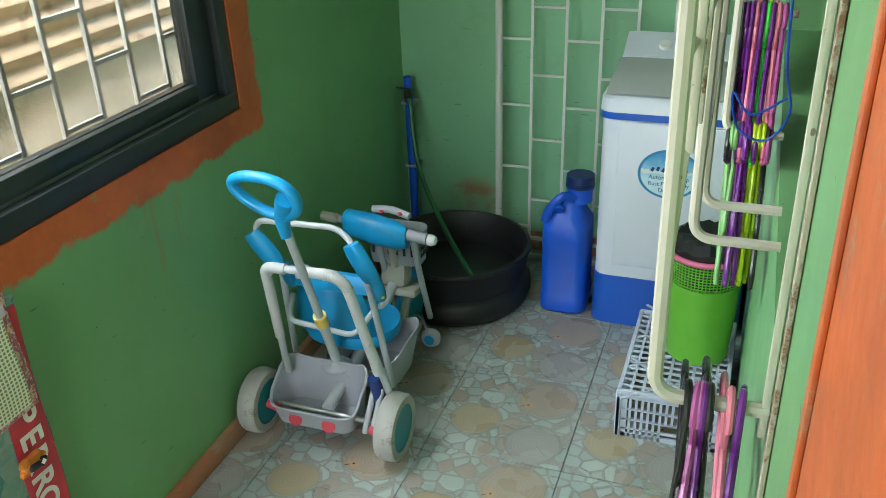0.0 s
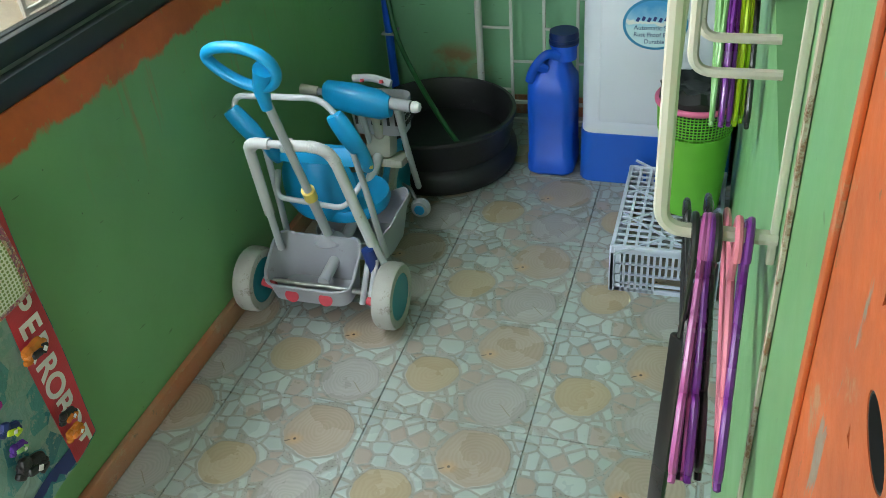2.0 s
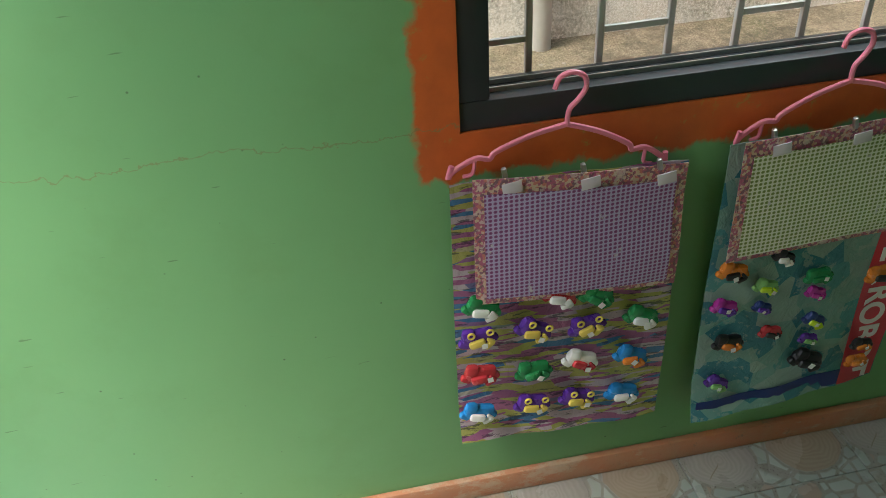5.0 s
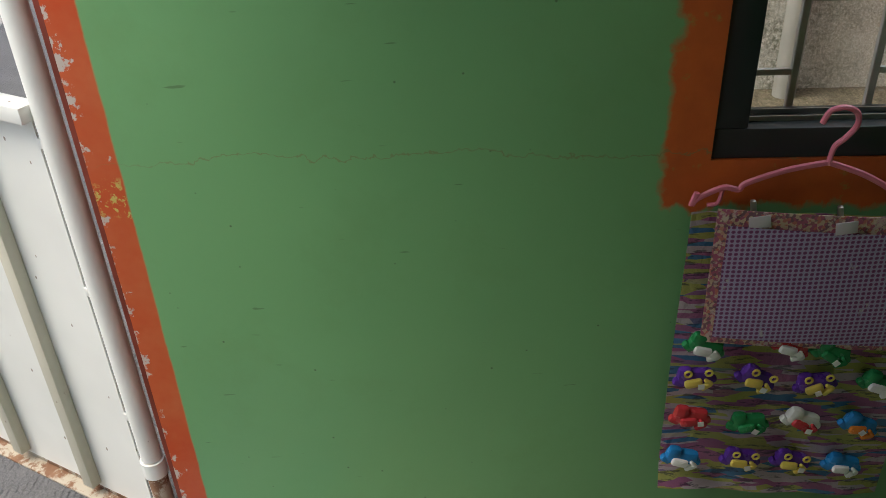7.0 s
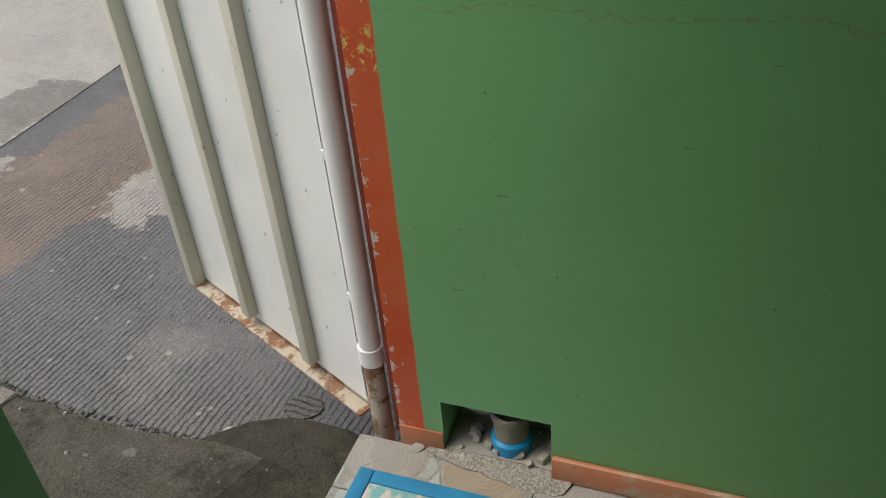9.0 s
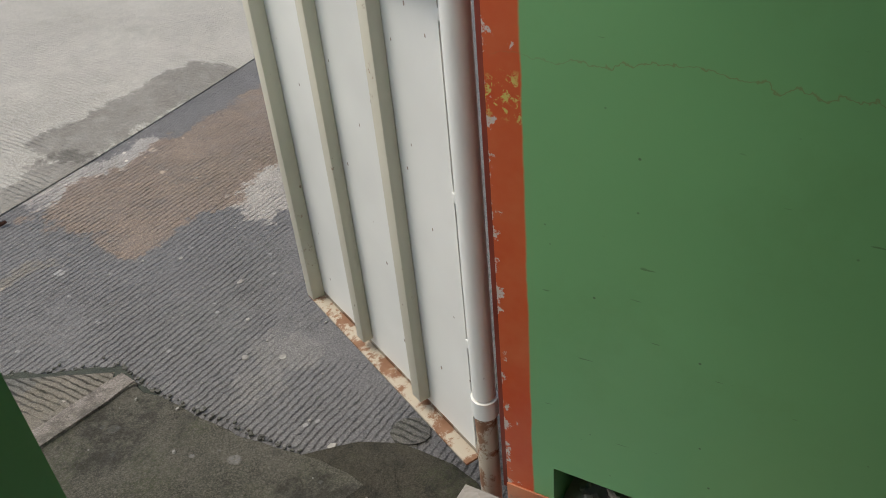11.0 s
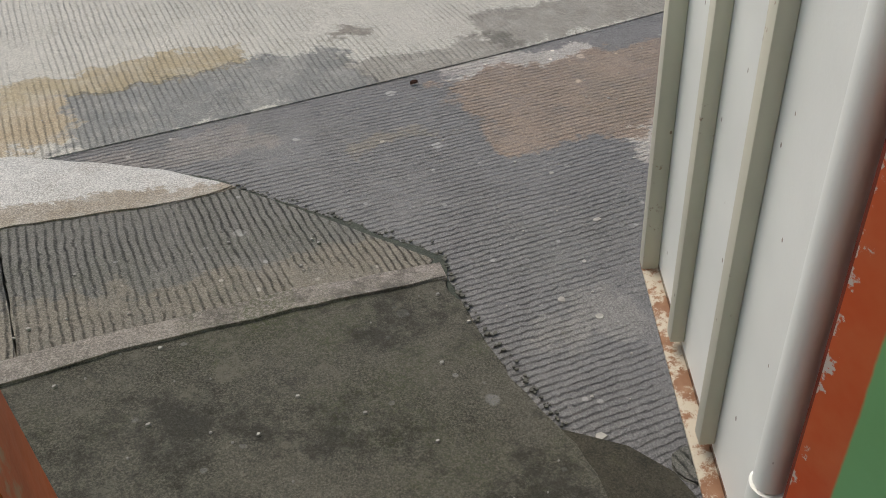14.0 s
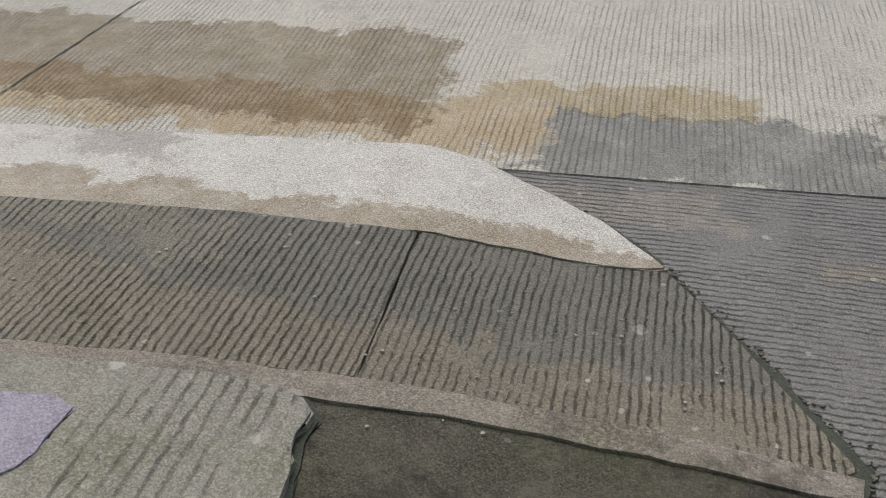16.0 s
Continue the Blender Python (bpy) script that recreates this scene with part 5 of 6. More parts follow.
def s_trike():
    t = thing("toddler_tricycle", (-1.03, 1.75, 0), "cyan and grey toddler push tricycle beside the green wall", "tricycle")
    TU, FO, CY, GR = M["trike_tube"], M["foam"], M["cyan"], M["trike_grey"]
    wheel(t, (-1.225, 1.475, 0.097), 0.097, 0.055)
    wheel(t, (-0.800, 1.475, 0.097), 0.097, 0.055)
    wheel(t, (-0.985, 2.06, 0.105), 0.105, 0.045, name="front_wheel")
    part("axle", tube(bm_new(), [(-1.2, 1.475, 0.097), (-0.82, 1.475, 0.097)], 0.009, 10), M["metal"], t)
    part("main_beam", tube(bm_new(), smooth_path([(-1.01, 1.48, 0.11), (-1.01, 1.62, 0.13), (-0.995, 1.80, 0.20), (-0.985, 1.95, 0.28)], 5), 0.017, 12), TU, t)
    # push bar
    foot, top = Vector((-1.03, 1.60, 0.19)), Vector((-0.966, 1.30, 0.80))
    mid = foot.lerp(top, 0.34)
    push = part("push_bar", tube(bm_new(), [foot, mid], 0.0145, 14), TU, t)
    part("push_bar_upper", tube(bm_new(), [mid, top], 0.0115, 14), TU, push)
    part("collar", tube(bm_new(), [mid + (top - foot).normalized() * -0.02, mid + (top - foot).normalized() * 0.02], 0.019, 14), M["yellow"], push, "yellow height collar")
    part("push_socket", lathe(bm_new(), [(0, 0), (0.042, 0), (0.045, 0.006), (0.028, 0.014), (0.02, 0.03)], 24, foot - Vector((0, 0, 0.02))), GR, push)
    # ring handle
    ax, sd = Vector((-0.96, -0.02, 0.26)).normalized(), Vector((0.10, -0.20, 0.90))
    sd = (sd - ax * sd.dot(ax)).normalized()
    cc = Vector((-0.992, 1.283, 0.862))
    ring = [cc + ax * (0.084 * math.cos(a)) + sd * ((0.048 - 0.012 * math.cos(a)) * math.sin(a)) for a in (2 * math.pi * i / 44 for i in range(44))]
    part("ring_handle", tube(bm_new(), ring, 0.0125, 12, closed=True, flat=1.2), CY, push, "cyan oval steering-shaped handle")
    part("handle_neck", tube(bm_new(), [top + Vector((0.006, 0, -0.05)), top + Vector((0.002, -0.002, 0.0)), cc - ax * 0.055 + sd * 0.01], 0.017, 12, taper=lambda s: 0.75 + 0.75 * s), CY, push)
    # padded U frame
    up = 1.42
    U = rounded([(-1.160, 1.54, 0.17), (-1.112, up, 0.588), (-0.885, up, 0.590), (-0.822, 1.515, 0.16)], 0.06, 8)
    part("guard_frame", tube(bm_new(), U, 0.0105, 12), TU, t)
    part("sleeve", tube(bm_new(), rounded([(-1.146, 1.50, 0.32), (-1.112, up, 0.588), (-1.05, up, 0.588)], 0.05, 8), 0.0145, 14), FO, t, "white sleeve on the guard frame")
    S = rounded([(-1.005, up, 0.589), (-0.885, up, 0.590), (-0.842, 1.487, 0.26)], 0.07, 14)
    part("sleeve", tube(bm_new(), S, 0.0145, 14), FO, t, "white ribbed sleeve on the guard frame")
    b = bm_new()
    for i in range(1, 15):
        d = (S[i + 1] - S[i - 1]).normalized()
        tube(b, [S[i] - d * 0.002, S[i] + d * 0.002], 0.0158, 12)
    part("sleeve_rib", b, FO, t, kind="stuff")
    part("bracket", obox(bm_new(), pose(-0.998, up - 0.003, 0.590, 0, 0, 0), 0.026, 0.04, 0.026, 0.005), GR, t)
    part("cross_tube", tube(bm_new(), rounded([(-1.15, 1.60, 0.40), (-1.14, 1.545, 0.345), (-0.93, 1.535, 0.335), (-0.90, 1.60, 0.38)], 0.03, 5), 0.008, 10), TU, t)
    for x, k in ((-1.165, -0.005), (-0.905, 0.02)):
        part("side_tube", tube(bm_new(), smooth_path([(x, 1.58, 0.52), (x + k, 1.60, 0.33), (x + 2 * k, 1.62, 0.12)], 5), 0.0095, 10), TU, t)
    hoop = rounded([(-1.215, 1.55, 0.59), (-1.205, 1.555, 0.648), (-0.955, 1.555, 0.655), (-0.90, 1.55, 0.59)], 0.04, 7)
    part("arm_hoop", tube(bm_new(), hoop, 0.0085, 12), TU, t)
    for a, c in (((-1.222, 1.545, 0.612), (-1.155, 1.555, 0.515)), ((-0.918, 1.54, 0.618), (-0.868, 1.55, 0.512))):
        a, c = Vector(a), Vector(c)
        pts = [a, a.lerp(c, 0.3), a.lerp(c, 0.7), c]
        part("arm_pad", tube(bm_new(), smooth_path(pts, 5), 0.029, 14, flat=0.62, taper=lambda s: 0.62 + 0.42 * math.sin(math.pi * min(1, s * 0.9 + 0.08)) ** 0.5), CY, t, "cyan arm pad")
    part("pad_tail", tube(bm_new(), smooth_path([(-0.870, 1.56, 0.52), (-0.862, 1.57, 0.475), (-0.868, 1.59, 0.44)], 4), 0.0175, 12), CY, t)
    part("pad_tail", tube(bm_new(), smooth_path([(-1.150, 1.57, 0.51), (-1.145, 1.58, 0.47), (-1.14, 1.60, 0.44)], 4), 0.0175, 12), CY, t)
    part("button", lathe(bm_new(), [(0, 0), (0.010, 0), (0.009, 0.009), (0, 0.010)], 14, (-0.857, 1.575, 0.455), axis="X"), M["yellow"], t, "yellow button")
    # seat and backs
    b = obox(bm_new(), pose(-1.035, 1.60, 0.463, -10, 0, 0), 0.27, 0.03, 0.06, 0.014)
    part("back_band", b, CY, t, "cyan upper backrest band")
    secs = []
    for k, (s, z) in enumerate(((0.80, 0.0), (1.0, 0.03), (1.03, 0.08), (0.98, 0.13), (0.86, 0.17), (0.6, 0.195))):
        secs.append([(-1.075 + s * 0.118 * math.cos(a), 1.655 + 0.035 * math.cos(a) ** 2 - 0.05 * (z - 0.02) + s * 0.026 * math.sin(a), 0.215 + z) for a in (2 * math.pi * i / 28 for i in range(28))])
    part("backrest", loft(bm_new(), secs), CY, t, "cyan moulded backrest")
    b = bm_new()
    secs = [[(-1.02 + s * 0.125 * math.cos(a), 1.76 + s * 0.12 * math.sin(a), z) for a in (2 * math.pi * i / 32 for i in range(32))] for s, z in ((0.75, 0.195), (0.95, 0.205), (1.0, 0.225), (0.97, 0.243), (0.8, 0.238), (0.1, 0.228))]
    part("seat", loft(b, secs), CY, t, "cyan seat")
    # rear basket
    def tops(x, y):
        u = abs(x + 1.045) / 0.14
        back = 0.205 - 0.028 * max(0.0, math.cos(min(1.0, u / 0.8) * math.pi / 2))
        k = min(1, max(0, (y - 1.45) / 0.12))
        return 0.122 + (back - 0.122) * k ** 0.8
    part("rear_basket", shell(bm_new(), -1.182, -0.908, 1.425, 1.585, 0.058, 0.2, 0.035, 0.004, 0.018, tops), GR, t, "grey moulded rear basket")
    b = tube(bm_new(), [(x, y, tops(x, y)) for x, y, _ in rrect(-1.183, -0.907, 1.424, 1.586, 0.053, 0, 6)], 0.0045, 8, closed=True)
    part("basket_rim", b, GR, t)
    for x in (-1.09, -0.985):
        b = lathe(bm_new(), [(0, 0), (0.021, 0), (0.021, 0.003), (0, 0.004)], 24, axis="Y")
        bmesh.ops.transform(b, matrix=pose(x, 1.4315, 0.088, 8, 0, 180), verts=b.verts)
        part("reflector", b, M["red"], t, "faded red round reflector")
    part("basket_knob", obox(bm_new(), pose(-1.09, 1.47, 0.072, 0, 0, 10), 0.028, 0.016, 0.012, 0.004), M["red"], t)
    part("hub_cap", tube(bm_new(), [(-1.19, 1.455, 0.105), (-1.15, 1.45, 0.10)], 0.012, 10), M["red"], t)
    part("hub_cap", tube(bm_new(), [(-0.865, 1.455, 0.085), (-0.845, 1.45, 0.085)], 0.013, 10), M["red"], t)
    for x in (-0.862, -0.885):
        part("rear_strut", tube(bm_new(), [(x + 0.02, 1.50, 0.20), (x, 1.455, 0.07)], 0.009, 10), TU, t)
    part("blue_clip", tube(bm_new(), [(-0.862, 1.495, 0.235), (-0.852, 1.50, 0.165)], 0.018, 10), M["navy"], t, "navy clip")
    part("blue_strut", tube(bm_new(), [(-0.858, 1.50, 0.18), (-0.845, 1.51, 0.11)], 0.013, 10), M["navy"], t, "navy strut")
    # foot tray beside the seat
    def tray(x, y):
        return 0.15 + 0.07 * max(0, min(1, (x + 0.99) / 0.12)) * max(0, min(1, (y - 1.60) / 0.10))
    part("foot_tray", shell(bm_new(), -1.12, -0.848, 1.62, 1.88, 0.075, 0.2, 0.06, 0.005, 0.03, tray), GR, t, "grey foot tray")
    # steering
    part("fork", tube(bm_new(), smooth_path([(-0.975, 1.93, 0.46), (-0.98, 1.97, 0.30), (-0.985, 2.02, 0.2)], 5), 0.022, 12), M["khaki"], t)
    part("fork_cover", obox(bm_new(), pose(-0.985, 1.97, 0.30, -14, 0, 0), 0.09, 0.075, 0.085, 0.02), M["khaki"], t, "khaki steering cover")
    part("fork_cover", obox(bm_new(), pose(-0.965, 1.965, 0.245, -10, 0, 0), 0.12, 0.085, 0.03, 0.012), M["khaki"], t, "khaki steering cover")
    for x in (-1.025, -0.905):
        part("fork_leg", tube(bm_new(), smooth_path([(x + 0.01, 1.905, 0.46), (x + 0.012, 1.95, 0.30), (x + 0.005, 2.03, 0.11)], 5), 0.010, 10), TU, t)
    part("front_mudguard", tube(bm_new(), [(-0.985, 2.06 + 0.12 * math.cos(a), 0.105 + 0.12 * math.sin(a)) for a in (radians(k) for k in range(40, 170, 13))], 0.025, 10, flat=0.3), CY, t)
    a0, a1 = Vector((-1.195, 1.90, 0.508)), Vector((-0.862, 1.90, 0.472))
    part("handlebar", tube(bm_new(), [a0, a1], 0.0105, 12), GR, t)
    part("grip", tube(bm_new(), [a0, a0.lerp(a1, 0.17)], 0.0155, 12), M["khaki"], t, "grey rubber grip")
    d = (a1 - a0).normalized()
    part("grip", tube(bm_new(), [a1 - d * 0.05, a1 + d * 0.015], 0.018, 12), GR, t, "grey grip end")
    b = lathe(bm_new(), [(0, 0.022), (0.013, 0.016), (0.018, 0.004), (0.017, -0.008), (0.0, -0.012)], 16, a1 + d * 0.028, axis="X")
    part("grip_knob", b, M["white"], t, "white grooved knob")
    secs = []
    for s, hgt, dep in ((0.0, 0.030, 0.024), (0.06, 0.042, 0.034), (0.5, 0.05, 0.042), (0.85, 0.046, 0.036), (1.0, 0.032, 0.024)):
        c = a0.lerp(a1, 0.24 + 0.62 * s) + Vector((0, -0.004, 0.002 - 0.012 * s))
        secs.append([(c.x, c.y + dep * math.cos(a) * (1 if abs(math.cos(a)) < 0.9 else 0.93), c.z + hgt * math.sin(a)) for a in (2 * math.pi * i / 20 for i in range(20))])
    part("dash_cover", loft(bm_new(), secs), CY, t, "cyan handlebar cover")
    part("dash_top", tube(bm_new(), smooth_path([(-1.02, 1.905, 0.548), (-0.96, 1.905, 0.553), (-0.90, 1.90, 0.540)], 4), 0.012, 10, flat=0.9), GR, t)
    for x in (-0.985, -0.925):
        part("dash_button", lathe(bm_new(), [(0, 0), (0.007, 0), (0.006, 0.006), (0, 0.007)], 12, (x, 1.888, 0.548)), M["red"], t, "small red button")
    part("front_basket", shell(bm_new(), -1.075, -0.885, 1.93, 2.04, 0.345, 0.455, 0.03, 0.004, 0.01), GR, t, "grey front basket")
    # Slots are not cut; near-black blocks paint the shade inside them.
    b = bm_new()
    for i in range(6):
        for k in range(3):
            box(b, -0.8890, -0.8868, 1.95 + 0.014 * i, 1.958 + 0.014 * i, 0.375 + 0.022 * k, 0.390 + 0.022 * k)
        box(b, -1.045 + 0.026 * i, -1.037 + 0.026 * i, 1.9285, 1.9305, 0.385, 0.45)
    part("basket_slots", b, M["shade_black"], t, "near-black blocks painting the shade of basket slots")
    part("pedal", lathe(bm_new(), [(0, -0.018), (0.028, -0.016), (0.034, 0), (0.028, 0.016), (0, 0.018)], 24, (-0.885, 1.99, 0.055), sy=0.8, axis="Y"), M["trike_grey"], t, "grey pedal")
    part("pedal_pad", lathe(bm_new(), [(0, -0.0205), (0.017, -0.0203), (0.018, -0.017)], 20, (-0.885, 1.99, 0.055), axis="Y"), M["cyan"], t, "cyan pedal pad")
    part("pedal_arm", tube(bm_new(), [(-0.985, 2.06, 0.105), (-0.93, 2.03, 0.10), (-0.89, 1.99, 0.06)], 0.006, 8), M["metal"], t)


# ---- hangers ----
def hanger(name, material, label, group, w=0.40, drop=0.10):
    """A plastic coat hanger in the y-z plane; its hook's inner top is the origin."""
    h = thing(name, (0, 0, 0), label, "hanger", group)
    b = bm_new()
    hook = [(0, -0.030, -0.016), (0, -0.024, 0.004), (0, -0.004, 0.012), (0, 0.016, 0.004), (0, 0.022, -0.016), (0, 0.012, -0.038), (0, 0.0, -0.055), (0, 0.0, -0.085)]
    tube(b, smooth_path(hook, 5), 0.0046, 8)
    part("hook", b, material, h)
    b = bm_new()
    z = -0.082
    for s in (-1, 1):
        arm = [(0, 0, z), (0, s * 0.06, z - 0.018), (0, s * 0.115, z - 0.045), (0, s * 0.125, z - 0.058), (0, s * 0.15, z - 0.056), (0, s * (w / 2 - 0.008), z - 0.078), (0, s * w / 2, z - 0.092), (0, s * (w / 2 - 0.004), z - drop - 0.008)]
        tube(b, smooth_path(arm, 5), 0.0052 if drop < 0.07 else 0.0064, 8, flat=0.8)
        tube(b, smooth_path([(0, s * 0.150, z - 0.058), (0, s * 0.152, z - 0.085), (0, s * 0.168, z - 0.09)], 4), 0.0035, 6)
    part("arm_bar", b, material, h)
    if drop > 0.07:
        b = tube(bm_new(), smooth_path([(0, -w / 2 + 0.003, z - drop), (0, -w / 2 + 0.02, z - drop - 0.008), (0, w / 2 - 0.02, z - drop - 0.008), (0, w / 2 - 0.003, z - drop)], 4), 0.0042, 8)
        part("crossbar", b, material, h)
    return h


def place(ob, m):
    ob.matrix_basis = m
    return ob


def toy(parent, x, y, z, mats, seed, s=1.0):
    """A small moulded toy in a clear blister: a rounded body, ring eyes, a contrasting figure and a price sticker."""
    rnd = random.Random(seed)
    a = rnd.uniform(-30, 10)
    m = pose(x, y, z, a, 0, 0) @ Matrix.Scale(s, 4)
    b = bm_new()
    obox(b, m, 0.022, 0.064, 0.034, 0.011)
    obox(b, m @ pose(0.004, -0.018, 0.012), 0.018, 0.026, 0.026, 0.008)
    obox(b, m @ pose(0.002, 0.026, -0.008, 30, 0, 0), 0.014, 0.026, 0.016, 0.006)
    obox(b, m @ pose(0.002, -0.028, -0.010, -25, 0, 0), 0.014, 0.022, 0.014, 0.005)
    part("toy_body", b, mats[0], parent)
    b = bm_new()
    obox(b, m @ pose(0.012, -0.004, -0.006, rnd.uniform(-20, 20), 0, 0), 0.012, 0.032, 0.018, 0.006)
    obox(b, m @ pose(0.013, 0.018, -0.013, 35, 0, 0), 0.009, 0.022, 0.010, 0.003)
    obox(b, m @ pose(0.013, 0.022, -0.004, -35, 0, 0), 0.008, 0.018, 0.007, 0.003)
    for q in (-0.014, 0.022) if mats[1] is M["yellow"] else ():
        ring = [m @ Vector((0.013, q + 0.006 * math.cos(t), 0.016 + 0.006 * math.sin(t))) for t in (math.pi * k / 5 for k in range(10))]
        tube(b, ring, 0.0022 * s, 6, closed=True)
    part("toy_detail", b, mats[1], parent)
    part("toy_sticker", obox(bm_new(), m @ pose(0.0195, 0.010 + rnd.uniform(-.01, .01), rnd.uniform(-0.012, -0.002), rnd.uniform(-30, 30), 0, 0), 0.001, 0.011, 0.011), M["white"], parent)


def sheet(bm, y0, y1, z0, z1, x, thick, warp, ny=14, nz=14, skew=0.0):
    """A thin hanging sheet; warp(u, v) gives how far it bows out."""
    for d in (0, thick):
        g = [[bm.verts.new((x + warp(i / ny, j / nz) + d, y0 + (y1 - y0) * i / ny, z0 + (z1 - z0) * j / nz + skew * i / ny)) for j in range(nz + 1)] for i in range(ny + 1)]
        for i in range(ny):
            for j in range(nz):
                bm.faces.new((g[i][j], g[i + 1][j], g[i + 1][j + 1], g[i][j + 1]))
        if d == 0:
            back = g
    edge = [(i, 0) for i in range(ny)] + [(ny, j) for j in range(nz)] + [(i, nz) for i in range(ny, 0, -1)] + [(0, j) for j in range(nz, 0, -1)]
    for a, c in zip(edge, edge[1:] + edge[:1]):
        bm.faces.new((back[a[0]][a[1]], back[c[0]][c[1]], g[c[0]][c[1]], g[a[0]][a[1]]))
    return bm


def s_cards():
    X = WX + 0.022
    for k, (y0, y1, zt, zb, cy0, cy1, cz0, cz1) in enumerate(((-0.172, 0.250, 0.845, 0.228, -0.132, 0.240, 0.612, 0.858), (0.325, 0.775, 0.843, 0.180, 0.345, 0.748, 0.612, 0.852))):
        nm = "prize_card_toys" if k == 0 else "robot_card_toys"
        lab = ("toy prize card with pink dotted sheet on a pink hanger" if k == 0 else
               "teal robot toy card with yellow dotted sheet on a pink hanger")
        c = thing(nm, (X, (y0 + y1) / 2, zt), lab, "toy card", "toy cards on the window")
        rnd = random.Random(k)
        ph = rnd.uniform(0, 6)
        curl = (lambda u, v: 0.012 * math.sin(3 * u + ph) * (1 - v) + 0.012 + 0.035 * max(0, 0.12 - v) * (1 - u) * 6 + 0.003 * math.sin(17 * u + 9 * v))
        lean = (-0.036, 0.0)[k]
        part("backing_sheet", sheet(bm_new(), y0, y1, zb, zt, X, 0.0015, curl, skew=lean * 0.5), M["print_a"] if k == 0 else M["print_b"], c, "busy printed sheet under clear film")
        if k == 1:
            part("side_band", sheet(bm_new(), y1 - 0.095, y1 - 0.003, zb + 0.004, zt - 0.02, X + 0.0022, 0.001, lambda u, v: curl(0.8 + 0.2 * u, v)), M["print_red"], c, "red band with white lettering")
            part("foot_band", sheet(bm_new(), y0 + 0.01, y1 - 0.095, zb + 0.006, zb + 0.05, X + 0.0022, 0.001, lambda u, v: curl(u * 0.8, 0.05)), M["navy"], c, "dark blue foot band")
            for q, ch in enumerate("SUPER ROBOT"):
                z = 0.703 - 0.054 * q + (0.051 if q > 5 else 0)
                if ch != " ":
                    v = (z - zb) / (zt - zb)
                    writing("letter", ch, 0.076, pose(X + curl(0.9, v) + 0.0048, y1 - 0.056, z, 0, 0, 0) @ pose(0, 0, 0, 90, 0, 90) @ pose(0, 0, 0, 0, 0, -90), M["letters"], c)
        curl2 = (lambda u, v: 0.028 + 0.010 * math.sin(2.5 * u + 1 + k) + 0.004 * math.sin(6 * v) * u + 0.006 * (1 - v))
        b = sheet(bm_new(), cy0 - 0.006, cy1 + 0.006, cz0 - 0.006, cz1 + 0.006, X, 0.0015, curl2, skew=lean)
        part("number_sheet_border", b, M["border"], c, "worn red and cream printed border")
        b = sheet(bm_new(), cy0 + 0.012, cy1 - 0.014, cz0 + 0.008, cz1 - 0.022, X + 0.006, 0.001, curl2, skew=lean)
        part("number_sheet", b, M["dots_a"] if k == 0 else M["dots_b"], c, "pink and blue dotted number sheet" if k == 0 else "yellow and green dotted number sheet")
        for y in (cy0 + 0.05, (cy0 + cy1) / 2, cy1 - 0.05):
            dz = lean * (y - cy0) / (cy1 - cy0)
            part("clip", obox(bm_new(), pose(X + 0.03, y, cz1 + 0.010 + dz, 10, 0, 0), 0.010, 0.009, 0.022, 0.003), M["metal"], c, "small metal clip")
            part("tape", obox(bm_new(), pose(X + 0.036 + 0.01 * math.sin(2.5 * 0.3 + k), y + 0.01, cz1 - 0.012 + dz, 8, 0, 0), 0.0015, 0.034, 0.022, 0.0005), M["tape"], c, "torn clear tape")
        if k == 0:
            spots = [(-0.135, 0.520, "t_purple", "yellow"), (-0.027, 0.517, "t_purple", "yellow"), (0.077, 0.505, "t_purple", "yellow"), (0.188, 0.503, "t_green", "white"),
                     (0.093, 0.575, "t_green", "t_green"), (-0.132, 0.426, "t_red", "t_red"), (-0.026, 0.411, "t_green", "t_green"), (0.070, 0.417, "white", "t_red"),
                     (0.175, 0.404, "t_blue", "t_orange"), (-0.137, 0.322, "t_blue", "white"), (-0.027, 0.320, "t_purple", "yellow"), (0.067, 0.314, "t_purple", "yellow"),
                     (0.164, 0.304, "t_blue", "white"), (-0.125, 0.590, "t_green", "white"), (0.020, 0.590, "t_red", "white")]
            for i, (y, z, a, d) in enumerate(spots):
                toy(c, X + 0.034, y, z, (M[a], M[d]), i)
        else:
            spots = [(0.364, 0.576, "t_orange", "black_pl", 0.9), (0.360, 0.489, "t_magenta", "t_purple", 0.8), (0.383, 0.391, "black_pl", "t_orange", 0.9), (0.376, 0.277, "t_purple", "sage", 0.8),
                     (0.441, 0.525, "sage", "lime", 0.75), (0.443, 0.470, "navy", "t_purple", 0.6), (0.550, 0.530, "t_green", "t_green", 0.8), (0.555, 0.485, "t_magenta", "t_magenta", 0.65),
                     (0.474, 0.399, "t_red", "black_pl", 0.7), (0.568, 0.410, "navy", "lime", 0.75), (0.566, 0.360, "t_purple", "sage", 0.6), (0.574, 0.301, "black_pl", "black_pl", 1.1),
                     (0.691, 0.507, "t_orange", "black_pl", 0.9), (0.699, 0.315, "black_pl", "t_orange", 0.7), (0.697, 0.268, "t_orange", "t_orange", 0.7), (0.466, 0.590, "black_pl", "white", 0.7)]
            for i, (y, z, a, d, size) in enumerate(spots):
                toy(c, X + 0.034, y, z, (M[a], M[d]), 40 + i, size)
        h = hanger("coat_hanger", M["pink"], "pink plastic coat hanger hooked over the window track", "pink hangers", 0.385, 0.06)
        place(h, pose(X + 0.014, (0.036, 0.53)[k], (1.008, 1.016)[k], (-5, 1.5)[k], 4, 0))


